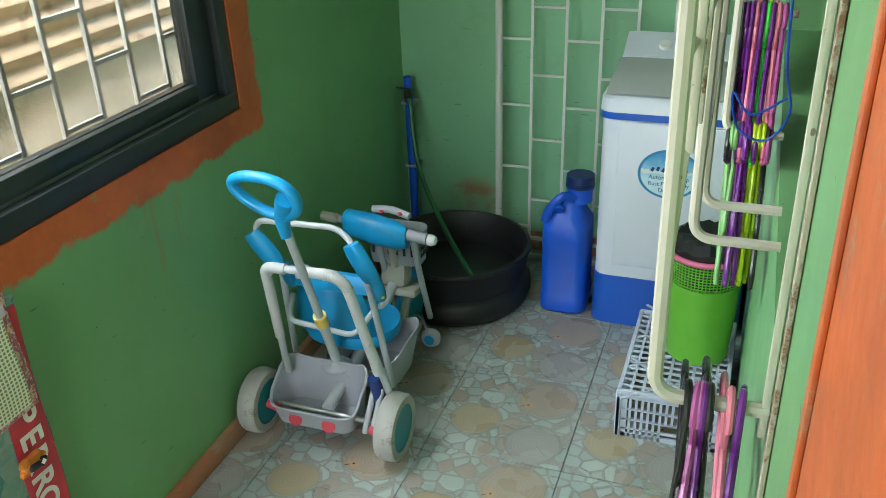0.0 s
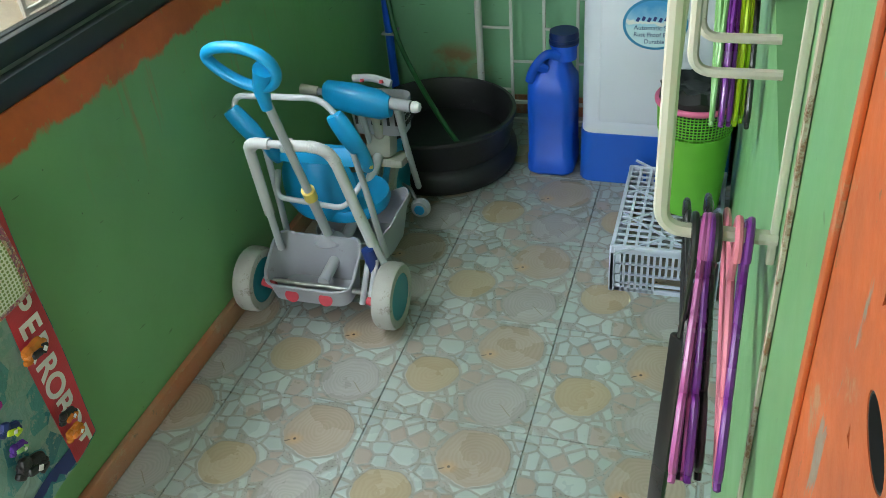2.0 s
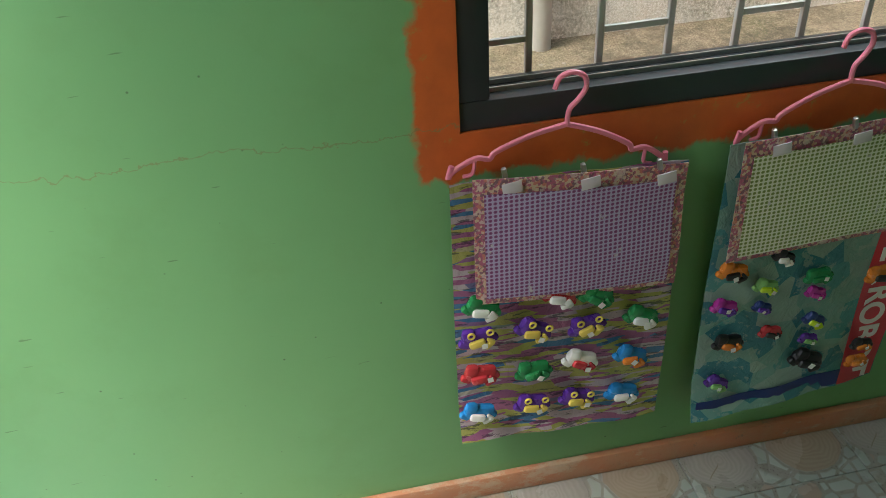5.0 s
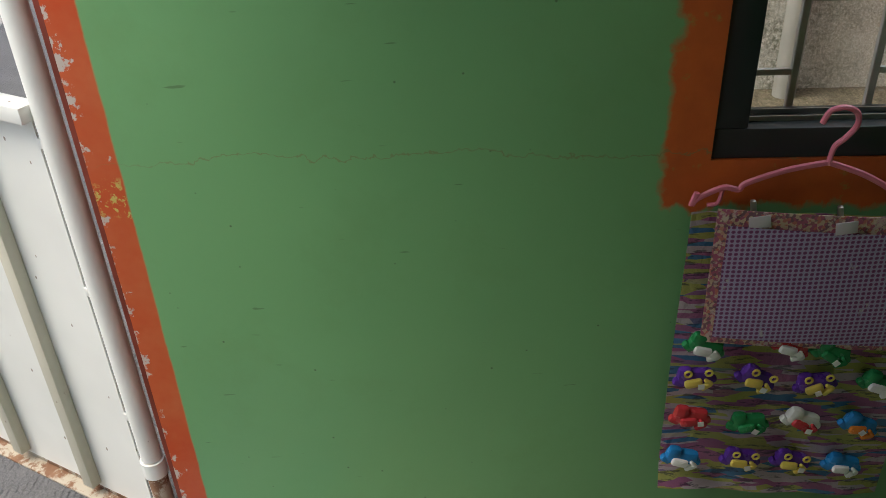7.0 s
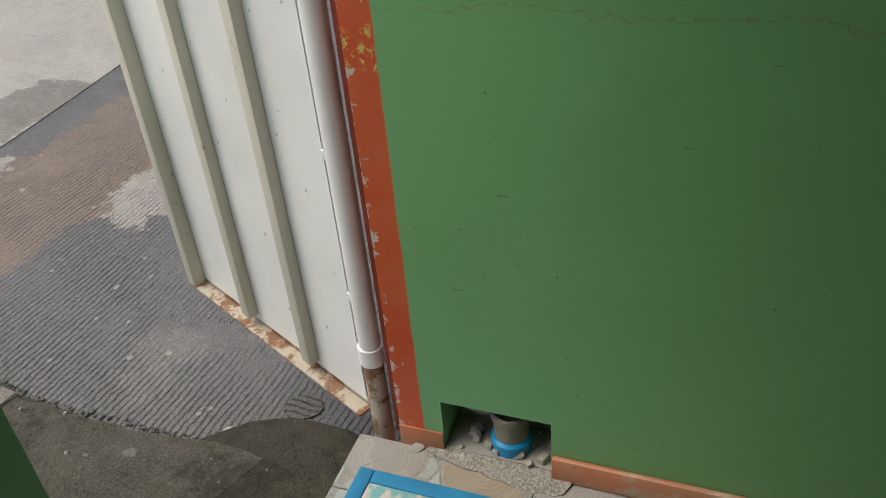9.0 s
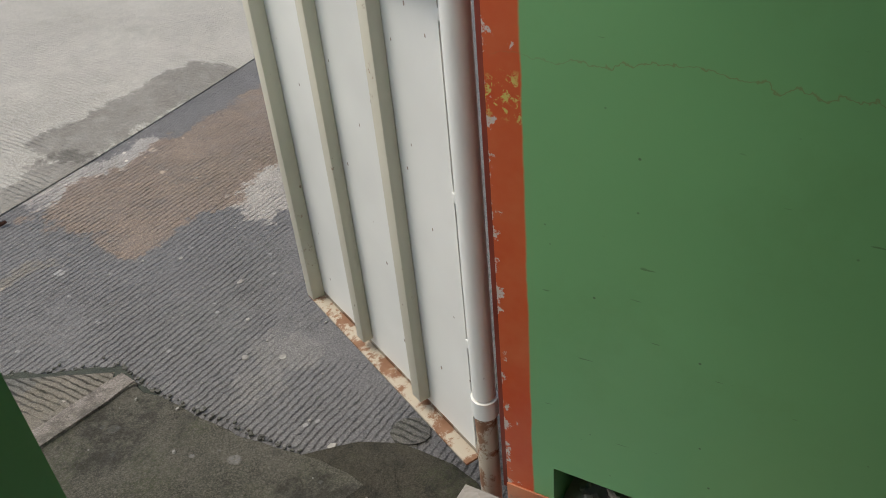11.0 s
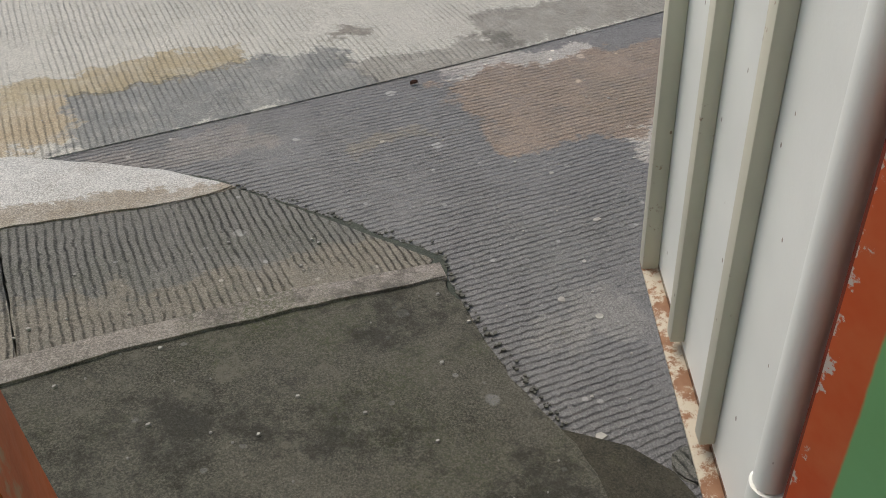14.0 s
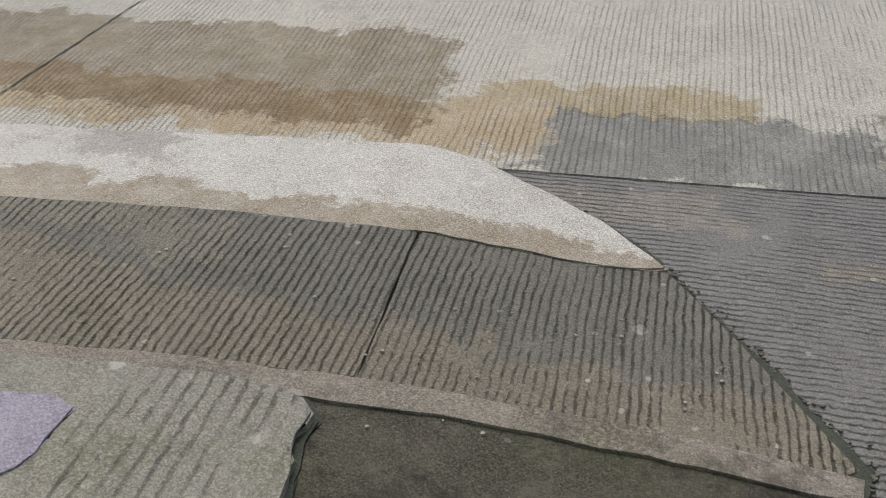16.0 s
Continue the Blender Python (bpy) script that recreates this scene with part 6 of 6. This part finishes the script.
def s_rack():
    g = thing("projecting_window_grille", (RX - 0.08, 1.5, 0.9), "cream painted projecting steel window grille, chipped and rusty, hung with hangers", "grille")
    zt = 2.0
    rods = ((0.55, 1.034, -0.036), (0.84, 1.094, -0.026), (0.95, 1.098, -0.022), (1.30, 1.09, -0.012), (1.42, 1.28, -0.012), (1.90, 1.28, -0.012))
    for i, (y, zb, ox) in enumerate(rods):
        P = rounded([(ox, y, zt), (ox, y, zb), (RX - 0.001, y, zb)], 0.03, 7)
        part("bent_bar", tube(bm_new(), P, 0.0088 if i == 0 else 0.0075, 8, up=(0.7, 0.7, 0)), M["steel"], g, "bar bent back to the wall")
    part("wall_bar", box(bm_new(), RX - 0.010, RX - 0.001, 0.545, 0.556, 1.0, 2.0, 0.002), M["steel"], g, "rusty wall fixing bar")
    part("wall_bar", box(bm_new(), RX - 0.006, RX - 0.001, 0.445, 0.462, 0.55, 2.0, 0.001), M["rust"], g, "rusty wall fixing bar")
    for y in (0.62, 0.72, 1.08, 1.6):
        part("upright", box(bm_new(), -0.032, -0.022, y - 0.006, y + 0.006, 1.30, zt, 0.002), M["steel"], g)
    for a, c in (((-0.032, 0.70, 1.40), (-0.035, 0.555, 1.22)), ((-0.024, 0.97, 1.38), (-0.026, 0.85, 1.21))):
        part("brace", tube(bm_new(), [a, c], 0.0085, 6), M["steel"], g, "diagonal brace")
    part("long_rail", tube(bm_new(), [(-0.034, 0.55, 1.42), (-0.012, 1.90, 1.42)], 0.006, 6), M["steel"], g)
    hs = []
    for nm in ("magenta", "purple", "pink", "black_h", "lime", "sage", "neon"):
        words = {"magenta": "mauve", "purple": "purple", "pink": "pink", "black_h": "black", "lime": "lime yellow", "sage": "sage green", "neon": "neon green"}[nm]
        hs.append((nm, words))
    base = {}
    plan = [  # kind, x, y and z of the rod, lean about the hook, turn
        ("black_h", 0.012, 0, 14, 4), ("magenta", 0.022, 0, 10, -2), ("magenta", 0.027, 0, 14, 0), ("black_h", 0.036, 0, 16, 3), ("purple", 0.030, 0, 12, 1), ("pink", 0.058, 0, 12, 2), ("purple", 0.070, 0, 9, -2),
        ("sage", 0.012, 3, 30, 3), ("sage", 0.020, 3, 24, -2), ("purple", 0.028, 3, 26, 2), ("purple", 0.035, 3, 22, -1), ("purple", 0.042, 3, 27, 2),
        ("lime", 0.050, 3, 33, 2), ("lime", 0.058, 3, 29, -1), ("lime", 0.066, 3, 35, 0), ("black_h", 0.074, 3, 22, 1),
        ("black_h", 0.004, 4, 16, 1), ("purple", 0.012, 4, 20, -1), ("purple", 0.020, 4, 18, 2), ("pink", 0.029, 4, 17, 0), ("purple", 0.038, 4, 14, 0),
        ("neon", 0.048, 4, 20, 1), ("purple", 0.056, 4, 15, -1), ("pink", 0.066, 4, 16, 1), ("magenta", 0.076, 4, 14, 0),
        ("magenta", 0.018, 5, 8, 1), ("pink", 0.030, 5, 4, 0), ("black_h", 0.040, 5, 6, 2), ("lime", 0.052, 5, 5, 0), ("pink", 0.066, 5, 6, 0),
    ]
    for kind, x, rod, lean, turn in plan:
        words = dict(hs)[kind]
        m = pose(x - 0.010, rods[rod][0], rods[rod][1] + 0.004, lean, 0, turn)
        if kind not in base:
            base[kind] = place(hanger("coat_hanger", M[kind], words + " plastic coat hanger on the grille rod", "hangers on the grille"), m)
        else:
            copy_thing(base[kind], m)
    h = thing("clip_comb", (-0.002, 0.50, 0.95), "black slotted plastic bar hanging among the hangers", "hanger")
    top, low = Vector((-0.002, 0.512, 0.91)), Vector((-0.018, 0.495, 0.46))
    cm = Matrix.LocRotScale((top + low) / 2, (top - low).to_track_quat("Z", "Y"), None)
    part("comb_bar", obox(bm_new(), cm, 0.026, 0.010, (top - low).length, 0.004), M["black_h"], h)
    for i in range(9):
        k = cm @ Matrix.Translation((0, -0.0055, (i / 8 - 0.5) * 0.85 * (top - low).length))
        b = tube(bm_new(), [k @ Vector(p) for p in ((-0.007, 0, 0.005), (0.004, -0.001, 0.005), (0.004, -0.001, -0.003), (-0.007, 0, -0.003))], 0.0008, 5)
        part("comb_tooth", b, M["bar_out"], h)
    part("comb_hook", tube(bm_new(), smooth_path([tuple(top), (0.004, 0.535, 1.0), (0.008, 0.545, 1.03), (0.008, 0.558, 1.025)], 5), 0.0035, 8), M["black_h"], h)
    w = thing("blue_wire", (0.03, 0.8, 1.3), "thin blue wire looped round the grille", "wire")
    part("wire_loop", tube(bm_new(), smooth_path([(0.055, 0.80, 1.55), (0.062, 0.82, 1.36), (0.075, 0.84, 1.28), (0.05, 0.86, 1.235), (0.015, 0.86, 1.25), (0.005, 0.85, 1.30), (0.03, 0.84, 1.275), (0.07, 0.84, 1.30)], 6), 0.0016, 6), M["blue"], w)


def s_door():
    """Orange door frame in the east wall, near the eye."""
    d = thing("door_1", (RX, 0.1, 0), "orange painted door frame with a worn lock hole", "door", kind="structure")
    x0, x1 = RX - 0.004, RX + 0.142
    for a, c, z0, z1 in ((-0.15, 0.192, 0, 2.02), (-0.35, -0.15, 0.0, 2.02)):
        if a == -0.15:
            n = 28
            cy, cz, ry, r = -0.002, 1.309, 0.028, 0.0125
            b = bm_new()
            outer, innr, deep = [], [], []
            for i in range(n):
                t = 2 * math.pi * i / n
                u, v = math.cos(t), math.sin(t)
                k = 0.045 / max(abs(u), abs(v))
                outer.append(b.verts.new((x0, cy + u * k, cz + v * k)))
                innr.append(b.verts.new((x0, cy + u * ry, cz + v * r)))
                deep.append(b.verts.new((x0 + 0.045, cy + u * ry, cz + v * r)))
            for i in range(n):
                j = (i + 1) % n
                b.faces.new((outer[i], outer[j], innr[j], innr[i]))
                b.faces.new((innr[i], innr[j], deep[j], deep[i]))
            box(b, x0, x1, a, cy - 0.045, z0, z1)
            box(b, x0, x1, cy + 0.045, c, z0, z1)
            box(b, x0, x1, cy - 0.045, cy + 0.045, z0, cz - 0.045)
            box(b, x0, x1, cy - 0.045, cy + 0.045, cz + 0.045, z1)
            panel = part("door_panel", b, M["orange"], d, "orange panel with a round lock hole", smooth=0)
            # The lining is coloured near-black to paint the shade within the hole.
            lining = lathe(bm_new(), [(0.0, 0.044), (r - 0.0003, 0.044), (r - 0.0003, 0.0006), (r - 0.001, 0.0006), (r - 0.001, 0.042), (0.0, 0.042)], 28, axis="X")
            bmesh.ops.transform(lining, matrix=pose(x0, cy, cz) @ Matrix.Diagonal((1, ry / r, 1, 1)), verts=lining.verts)
            part("lock_recess", lining, M["shade_black"], panel, "lining of the empty lock hole, painted near-black as shade")
        else:
            part("door_panel", box(bm_new(), x0 + 0.004, x1, a, c, z0, z1), M["orange"], d, smooth=0)
    b = bm_new()
    box(b, x0 - 0.004, x0, 0.176, 0.194, 0, 2.04, 0.0015)
    part("door_edge", b, M["orange"], d, "raised orange edge strip")


def s_hole():
    """Broken-out recess at the foot of the west wall, with a pipe stub."""
    b = bm_new()
    box(b, WX - 0.105, WX - 0.10, -1.057, -0.839, 0.0, 0.142)
    box(b, WX - 0.10, WX - 0.002, -1.057, -0.839, -0.005, 0.012)
    part("recess_back", b, M["mortar"], label="rough mortar recess at the foot of the wall", kind="structure")
    p = thing("pipe_stub", (WX - 0.045, -0.93, 0.012), "short muddy drain pipe stub with blue collar in the recess", "pipe")
    c = (WX - 0.045, -0.93, 0.012)
    part("stub", lathe(bm_new(), [(0.034, 0.02), (0.036, 0.085), (0.040, 0.088), (0.040, 0.10), (0.034, 0.102), (0.033, 0.088), (0.0, 0.086)], 28, c), M["mud"], p)
    part("collar", lathe(bm_new(), [(0.0, 0.0), (0.040, 0.0), (0.042, 0.03), (0.036, 0.035)], 24, c), M["cyan"], p, "blue pipe collar")
    part("cap", lathe(bm_new(), [(0.0, 0.0), (0.036, 0.0), (0.036, 0.012), (0.03, 0.014), (0.0, 0.010)], 24, (WX - 0.085, -1.005, 0.085), axis="X"), M["bar_out"], p, "grey clean-out cap")
    rnd = random.Random(8)
    b = bm_new()
    for i in range(26):
        s = rnd.uniform(0.006, 0.020)
        obox(b, pose(WX - rnd.uniform(0.0, 0.09), rnd.uniform(-1.05, -0.83), 0.014 + s * 0.3, rnd.uniform(0, 90), rnd.uniform(0, 90), rnd.uniform(0, 90)), s, s * 1.3, s * 0.8, s * 0.15)
    for i in range(14):
        s = rnd.uniform(0.008, 0.022)
        obox(b, pose(WX + rnd.uniform(-0.006, 0.012), rnd.uniform(-1.15, -0.80), 0.002, rnd.uniform(0, 30), rnd.uniform(0, 30), rnd.uniform(0, 90)), s, s * 1.5, s * 0.5, s * 0.1)
    e = [(WX - 0.01, -1.105), (WX - 0.01, -0.79), (WX + 0.048, -0.80), (WX + 0.052, -0.88), (WX + 0.040, -0.95), (WX + 0.028, -1.02), (WX + 0.022, -1.09)]
    slab("mortar_apron", [(x + 0.008, y + 0.03) for x, y in e], lambda x, y: 0.010 - 0.16 * max(0, x - WX), 0.02, M["mortar_rough"], "rough grey mortar in front of the recess", 0.004, 0.02, seed=21)
    part("rubble", b, M["mortar"], label="crumbs of broken mortar at the recess", kind="stuff")


def s_mat():
    m = thing("floor_mat", (-0.95, -0.95, 0), "cloth doormat with blue border and patterned middle on the tiles", "mat")
    x0, x1, y0, y1 = -1.195, -0.72, -1.207, -0.88
    b = bm_new()
    for q in ((x0, x1, y0, y0 + 0.032), (x0, x1, y1 - 0.032, y1), (x0, x0 + 0.032, y0 + 0.032, y1 - 0.032), (x1 - 0.032, x1, y0 + 0.032, y1 - 0.032)):
        box(b, *q, 0.001, 0.011, 0.004)
    part("border", b, M["cyan_cloth"], m, "blue cloth binding")
    b = box(bm_new(), x0 + 0.032, x1 - 0.032, y0 + 0.032, y1 - 0.032, 0.001, 0.008, 0.002)
    part("middle", b, M["mat_cloth"], m, "pale patterned cloth")


def more_materials():
    g = Mat("tinted_glass", 0.02)
    g.color((0.80, 0.80, 0.76))
    g.b.inputs["Transmission Weight"].default_value = 1.0
    g.b.inputs["IOR"].default_value = 1.2
    M["glass"] = g.m
    M["drive"] = concrete("driveway", (0.135, 0.13, 0.125), (0.165, 0.16, 0.152), (0.10, 0.095, 0.092), "x", 0.020, 0.5, 0.6, broken=0.03,
                          stains=((-3.6, -1.84, -3.44, -2.86, (1.5, 1.2, 0.95), 1.0), (-2.75, -2.26, -2.86, -2.62, (2.4, 2.3, 2.1), 1.0), (-2.6, -1.86, -3.56, -3.44, (2.5, 2.4, 2.25), 1.0),
                                  (-1.15, -0.6, -3.38, -3.24, (1.4, 1.3, 1.2), 0.8), (-1.7, -1.35, -3.2, -3.1, (1.3, 1.2, 1.0), 0.8), (-1.75, -1.5, -2.2, -2.05, (1.3, 1.28, 1.22), 0.8)))
    M["road"] = concrete("road_concrete", (0.345, 0.33, 0.285), (0.44, 0.42, 0.365), (0.27, 0.25, 0.22), "y", 0.024, 0.25, 0.80, broken=0.05,
                         stains=((-0.15, 2.6, -4.30, -3.62, (0.55, 0.49, 0.40), 1.0), (-0.55, 2.4, -3.84, -3.52, (0.80, 0.66, 0.47), 0.9), (-1.25, -0.3, -4.02, -3.84, (0.78, 0.68, 0.50), 1.0),
                                 (-1.62, -0.55, -3.86, -3.44, (0.42, 0.44, 0.47), 1.0), (-2.3, -1.6, -3.72, -3.45, (0.55, 0.54, 0.53), 0.9), (-3.3, -2.2, -3.92, -3.60, (0.5, 0.49, 0.48), 0.9),
                                 (-1.80, -1.55, -3.98, -3.90, (0.5, 0.48, 0.46), 1.0)))
    M["mortar_rough"] = concrete("rough_mortar", (0.20, 0.185, 0.16), (0.30, 0.28, 0.24), (0.12, 0.11, 0.09), rough=0.95, depth=0.5, speck=False)
    M["strip"] = concrete("smooth_cement", (0.36, 0.355, 0.33), (0.47, 0.455, 0.42), (0.24, 0.20, 0.16), rough=0.8, depth=0.3,
                          stains=((-2, 2, -3.10, -2.4, (0.62, 0.55, 0.46), 1.0), (0.5, 0.9, -3.4, -3.2, (0.7, 0.68, 0.66), 1.0)))
    M["ramp"] = concrete("combed_ramp", (0.115, 0.11, 0.095), (0.155, 0.148, 0.128), (0.075, 0.08, 0.055), "y", 0.0225, 0.85, 0.85, broken=0.02, stains=((-1.5, 2, -2.62, -2.3, (1.3, 1.2, 1.08), 0.9), (0.1, 0.9, -2.9, -2.7, (1.35, 1.3, 1.2), 0.8)))
    M["kerb"] = concrete("pink_cement", (0.24, 0.215, 0.18), (0.33, 0.29, 0.25), (0.11, 0.105, 0.08), rough=0.9)
    M["old"] = concrete("old_concrete", (0.115, 0.108, 0.082), (0.185, 0.172, 0.132), (0.055, 0.058, 0.038), rough=0.9, depth=1.2)
    M["patch"] = concrete("broomed_patch", (0.19, 0.18, 0.158), (0.24, 0.23, 0.20), (0.13, 0.122, 0.10), "y", 0.037, 0.5, 0.9, broken=0.10)
    M["moss"] = concrete("wet_moss", (0.022, 0.032, 0.024), (0.05, 0.055, 0.04), (0.012, 0.02, 0.016), rough=0.7, depth=0.6)
    # Red paint with the deep shade of the gap mixed into its colour.
    M["shaded_red"] = plain("shaded_red_paint", (0.17, 0.03, 0.016), 0.5, 0.25, 9, 0.2)
    M["mound"] = concrete("wet_mound", (0.058, 0.052, 0.036), (0.085, 0.076, 0.052), (0.035, 0.036, 0.026), rough=0.84, depth=0.8)
    M["purple_tile"] = concrete("lilac_tile", (0.15, 0.13, 0.19), (0.21, 0.19, 0.25), (0.42, 0.40, 0.50), rough=0.35, depth=0.1, speck=False)
    M["dots_a"] = dotted_card("dots_pink", (0.46, 0.40, 0.60), (0.28, 0.08, 0.24), 43, 25, (0.39, 0.205))
    M["dots_b"] = dotted_card("dots_yellow", (0.76, 0.76, 0.62), (0.30, 0.37, 0.12), 43, 25, (0.40, 0.205))
    M["border"] = print_sheet("card_border", ((0.58, 0.20, 0.16), (0.62, 0.45, 0.32), (0.45, 0.12, 0.20), (0.25, 0.12, 0.15), (0.72, 0.6, 0.55)), 190, (1, 1, 1), 0.5)
    M["print_a"] = print_sheet("print_stripes", ((0.06, 0.16, 0.30), (0.30, 0.11, 0.22), (0.34, 0.34, 0.10), (0.42, 0.34, 0.38), (0.03, 0.03, 0.05)), 40, (1, 0.5, 2.6), 0.25)
    M["print_b"] = print_sheet("print_teal", ((0.08, 0.27, 0.27), (0.18, 0.34, 0.30), (0.05, 0.20, 0.24), (0.26, 0.38, 0.34), (0.24, 0.36, 0.32)), 22, (1, 1, 1), 0.25)
    M["print_red"] = plain("red_band_print", (0.55, 0.035, 0.05), 0.35, 0.12, 12, 0.3)
    M["letters"] = plain("white_letters", (0.70, 0.66, 0.62), 0.45)
    M["fleck"] = plain("pale_chips", (0.34, 0.32, 0.28), 0.85, 0.3, 40, 0.3, world_space=True)
    M["crumb"] = plain("dark_crumbs", (0.10, 0.098, 0.08), 0.9, 0.4, 30, 0.4, dirt=(0.14, 0.13, 0.10), world_space=True)
    M["leaf_brown"] = plain("dead_leaf_brown", (0.12, 0.05, 0.03), 0.6, 0.3, 60, 0.3)
    M["ink"] = plain("dark_ink", (0.02, 0.06, 0.16), 0.5)
    M["tape"] = plain("clear_tape_torn", (0.62, 0.56, 0.60), 0.25)
    for n, c in (("t_purple", (0.10, 0.03, 0.30)), ("t_green", (0.02, 0.22, 0.07)), ("t_red", (0.50, 0.04, 0.05)), ("t_blue", (0.02, 0.22, 0.55)), ("t_orange", (0.65, 0.20, 0.03)), ("t_magenta", (0.42, 0.03, 0.30))):
        M[n] = plain("toy_" + n[2:], c, 0.25, 0.15, 40)
    M["mud"] = plain("muddy_pipe", (0.22, 0.19, 0.15), 0.8, 0.3, 20, 0.4, dirt=(0.30, 0.28, 0.25))
    M["cyan_cloth"] = plain("blue_cloth", (0.02, 0.20, 0.38), 0.9, 0.15, 20, 0.6)
    mm = Mat("mat_cloth", 0.95)
    mm.color(mm.mix(mm.ramp(mm.noise(16, 3, 0.5), 0.48, 0.54), (0.50, 0.46, 0.40), (0.16, 0.36, 0.36))).bump(mm.noise(150, 2), 0.5, 0.003)
    M["mat_cloth"] = mm.m
    s = Mat("sea_sticker", 0.3)
    x, y, z = s.xyz(s.P)
    u, v = s.math("DIVIDE", s.math("ADD", x, 0.190), 0.098), s.math("DIVIDE", s.math("SUBTRACT", z, 0.575), 0.082)
    rr = s.math("SQRT", s.math("ADD", s.math("MULTIPLY", u, u), s.math("MULTIPLY", v, v)))
    vw = s.math("ADD", v, s.math("MULTIPLY", s.noise(40, 4), 0.5))
    col = s.mix(s.ramp(vw, 0.05, 0.95), (0.42, 0.70, 0.78), (0.05, 0.30, 0.60))
    col = s.mix(s.ramp(v, -0.05, -0.25), col, (0.55, 0.76, 0.80))
    col = s.mix(s.inside(vw, 0.25, 0.38, 0.03), col, (0.72, 0.74, 0.70))
    col = s.mix(s.ramp(rr, 0.90, 0.92), col, (0.02, 0.22, 0.42))
    M["sticker"] = s.color(col).m


more_materials()
s_walls()
s_room_beyond()
s_outside()
s_bits()
s_alley()
s_window()
s_gate()
s_door()
s_hole()
s_washer()
s_jug()
s_tub()
s_grille()
s_crate()
s_bin()
s_trike()
s_cards()
s_rack()
s_mat()
s_floor()
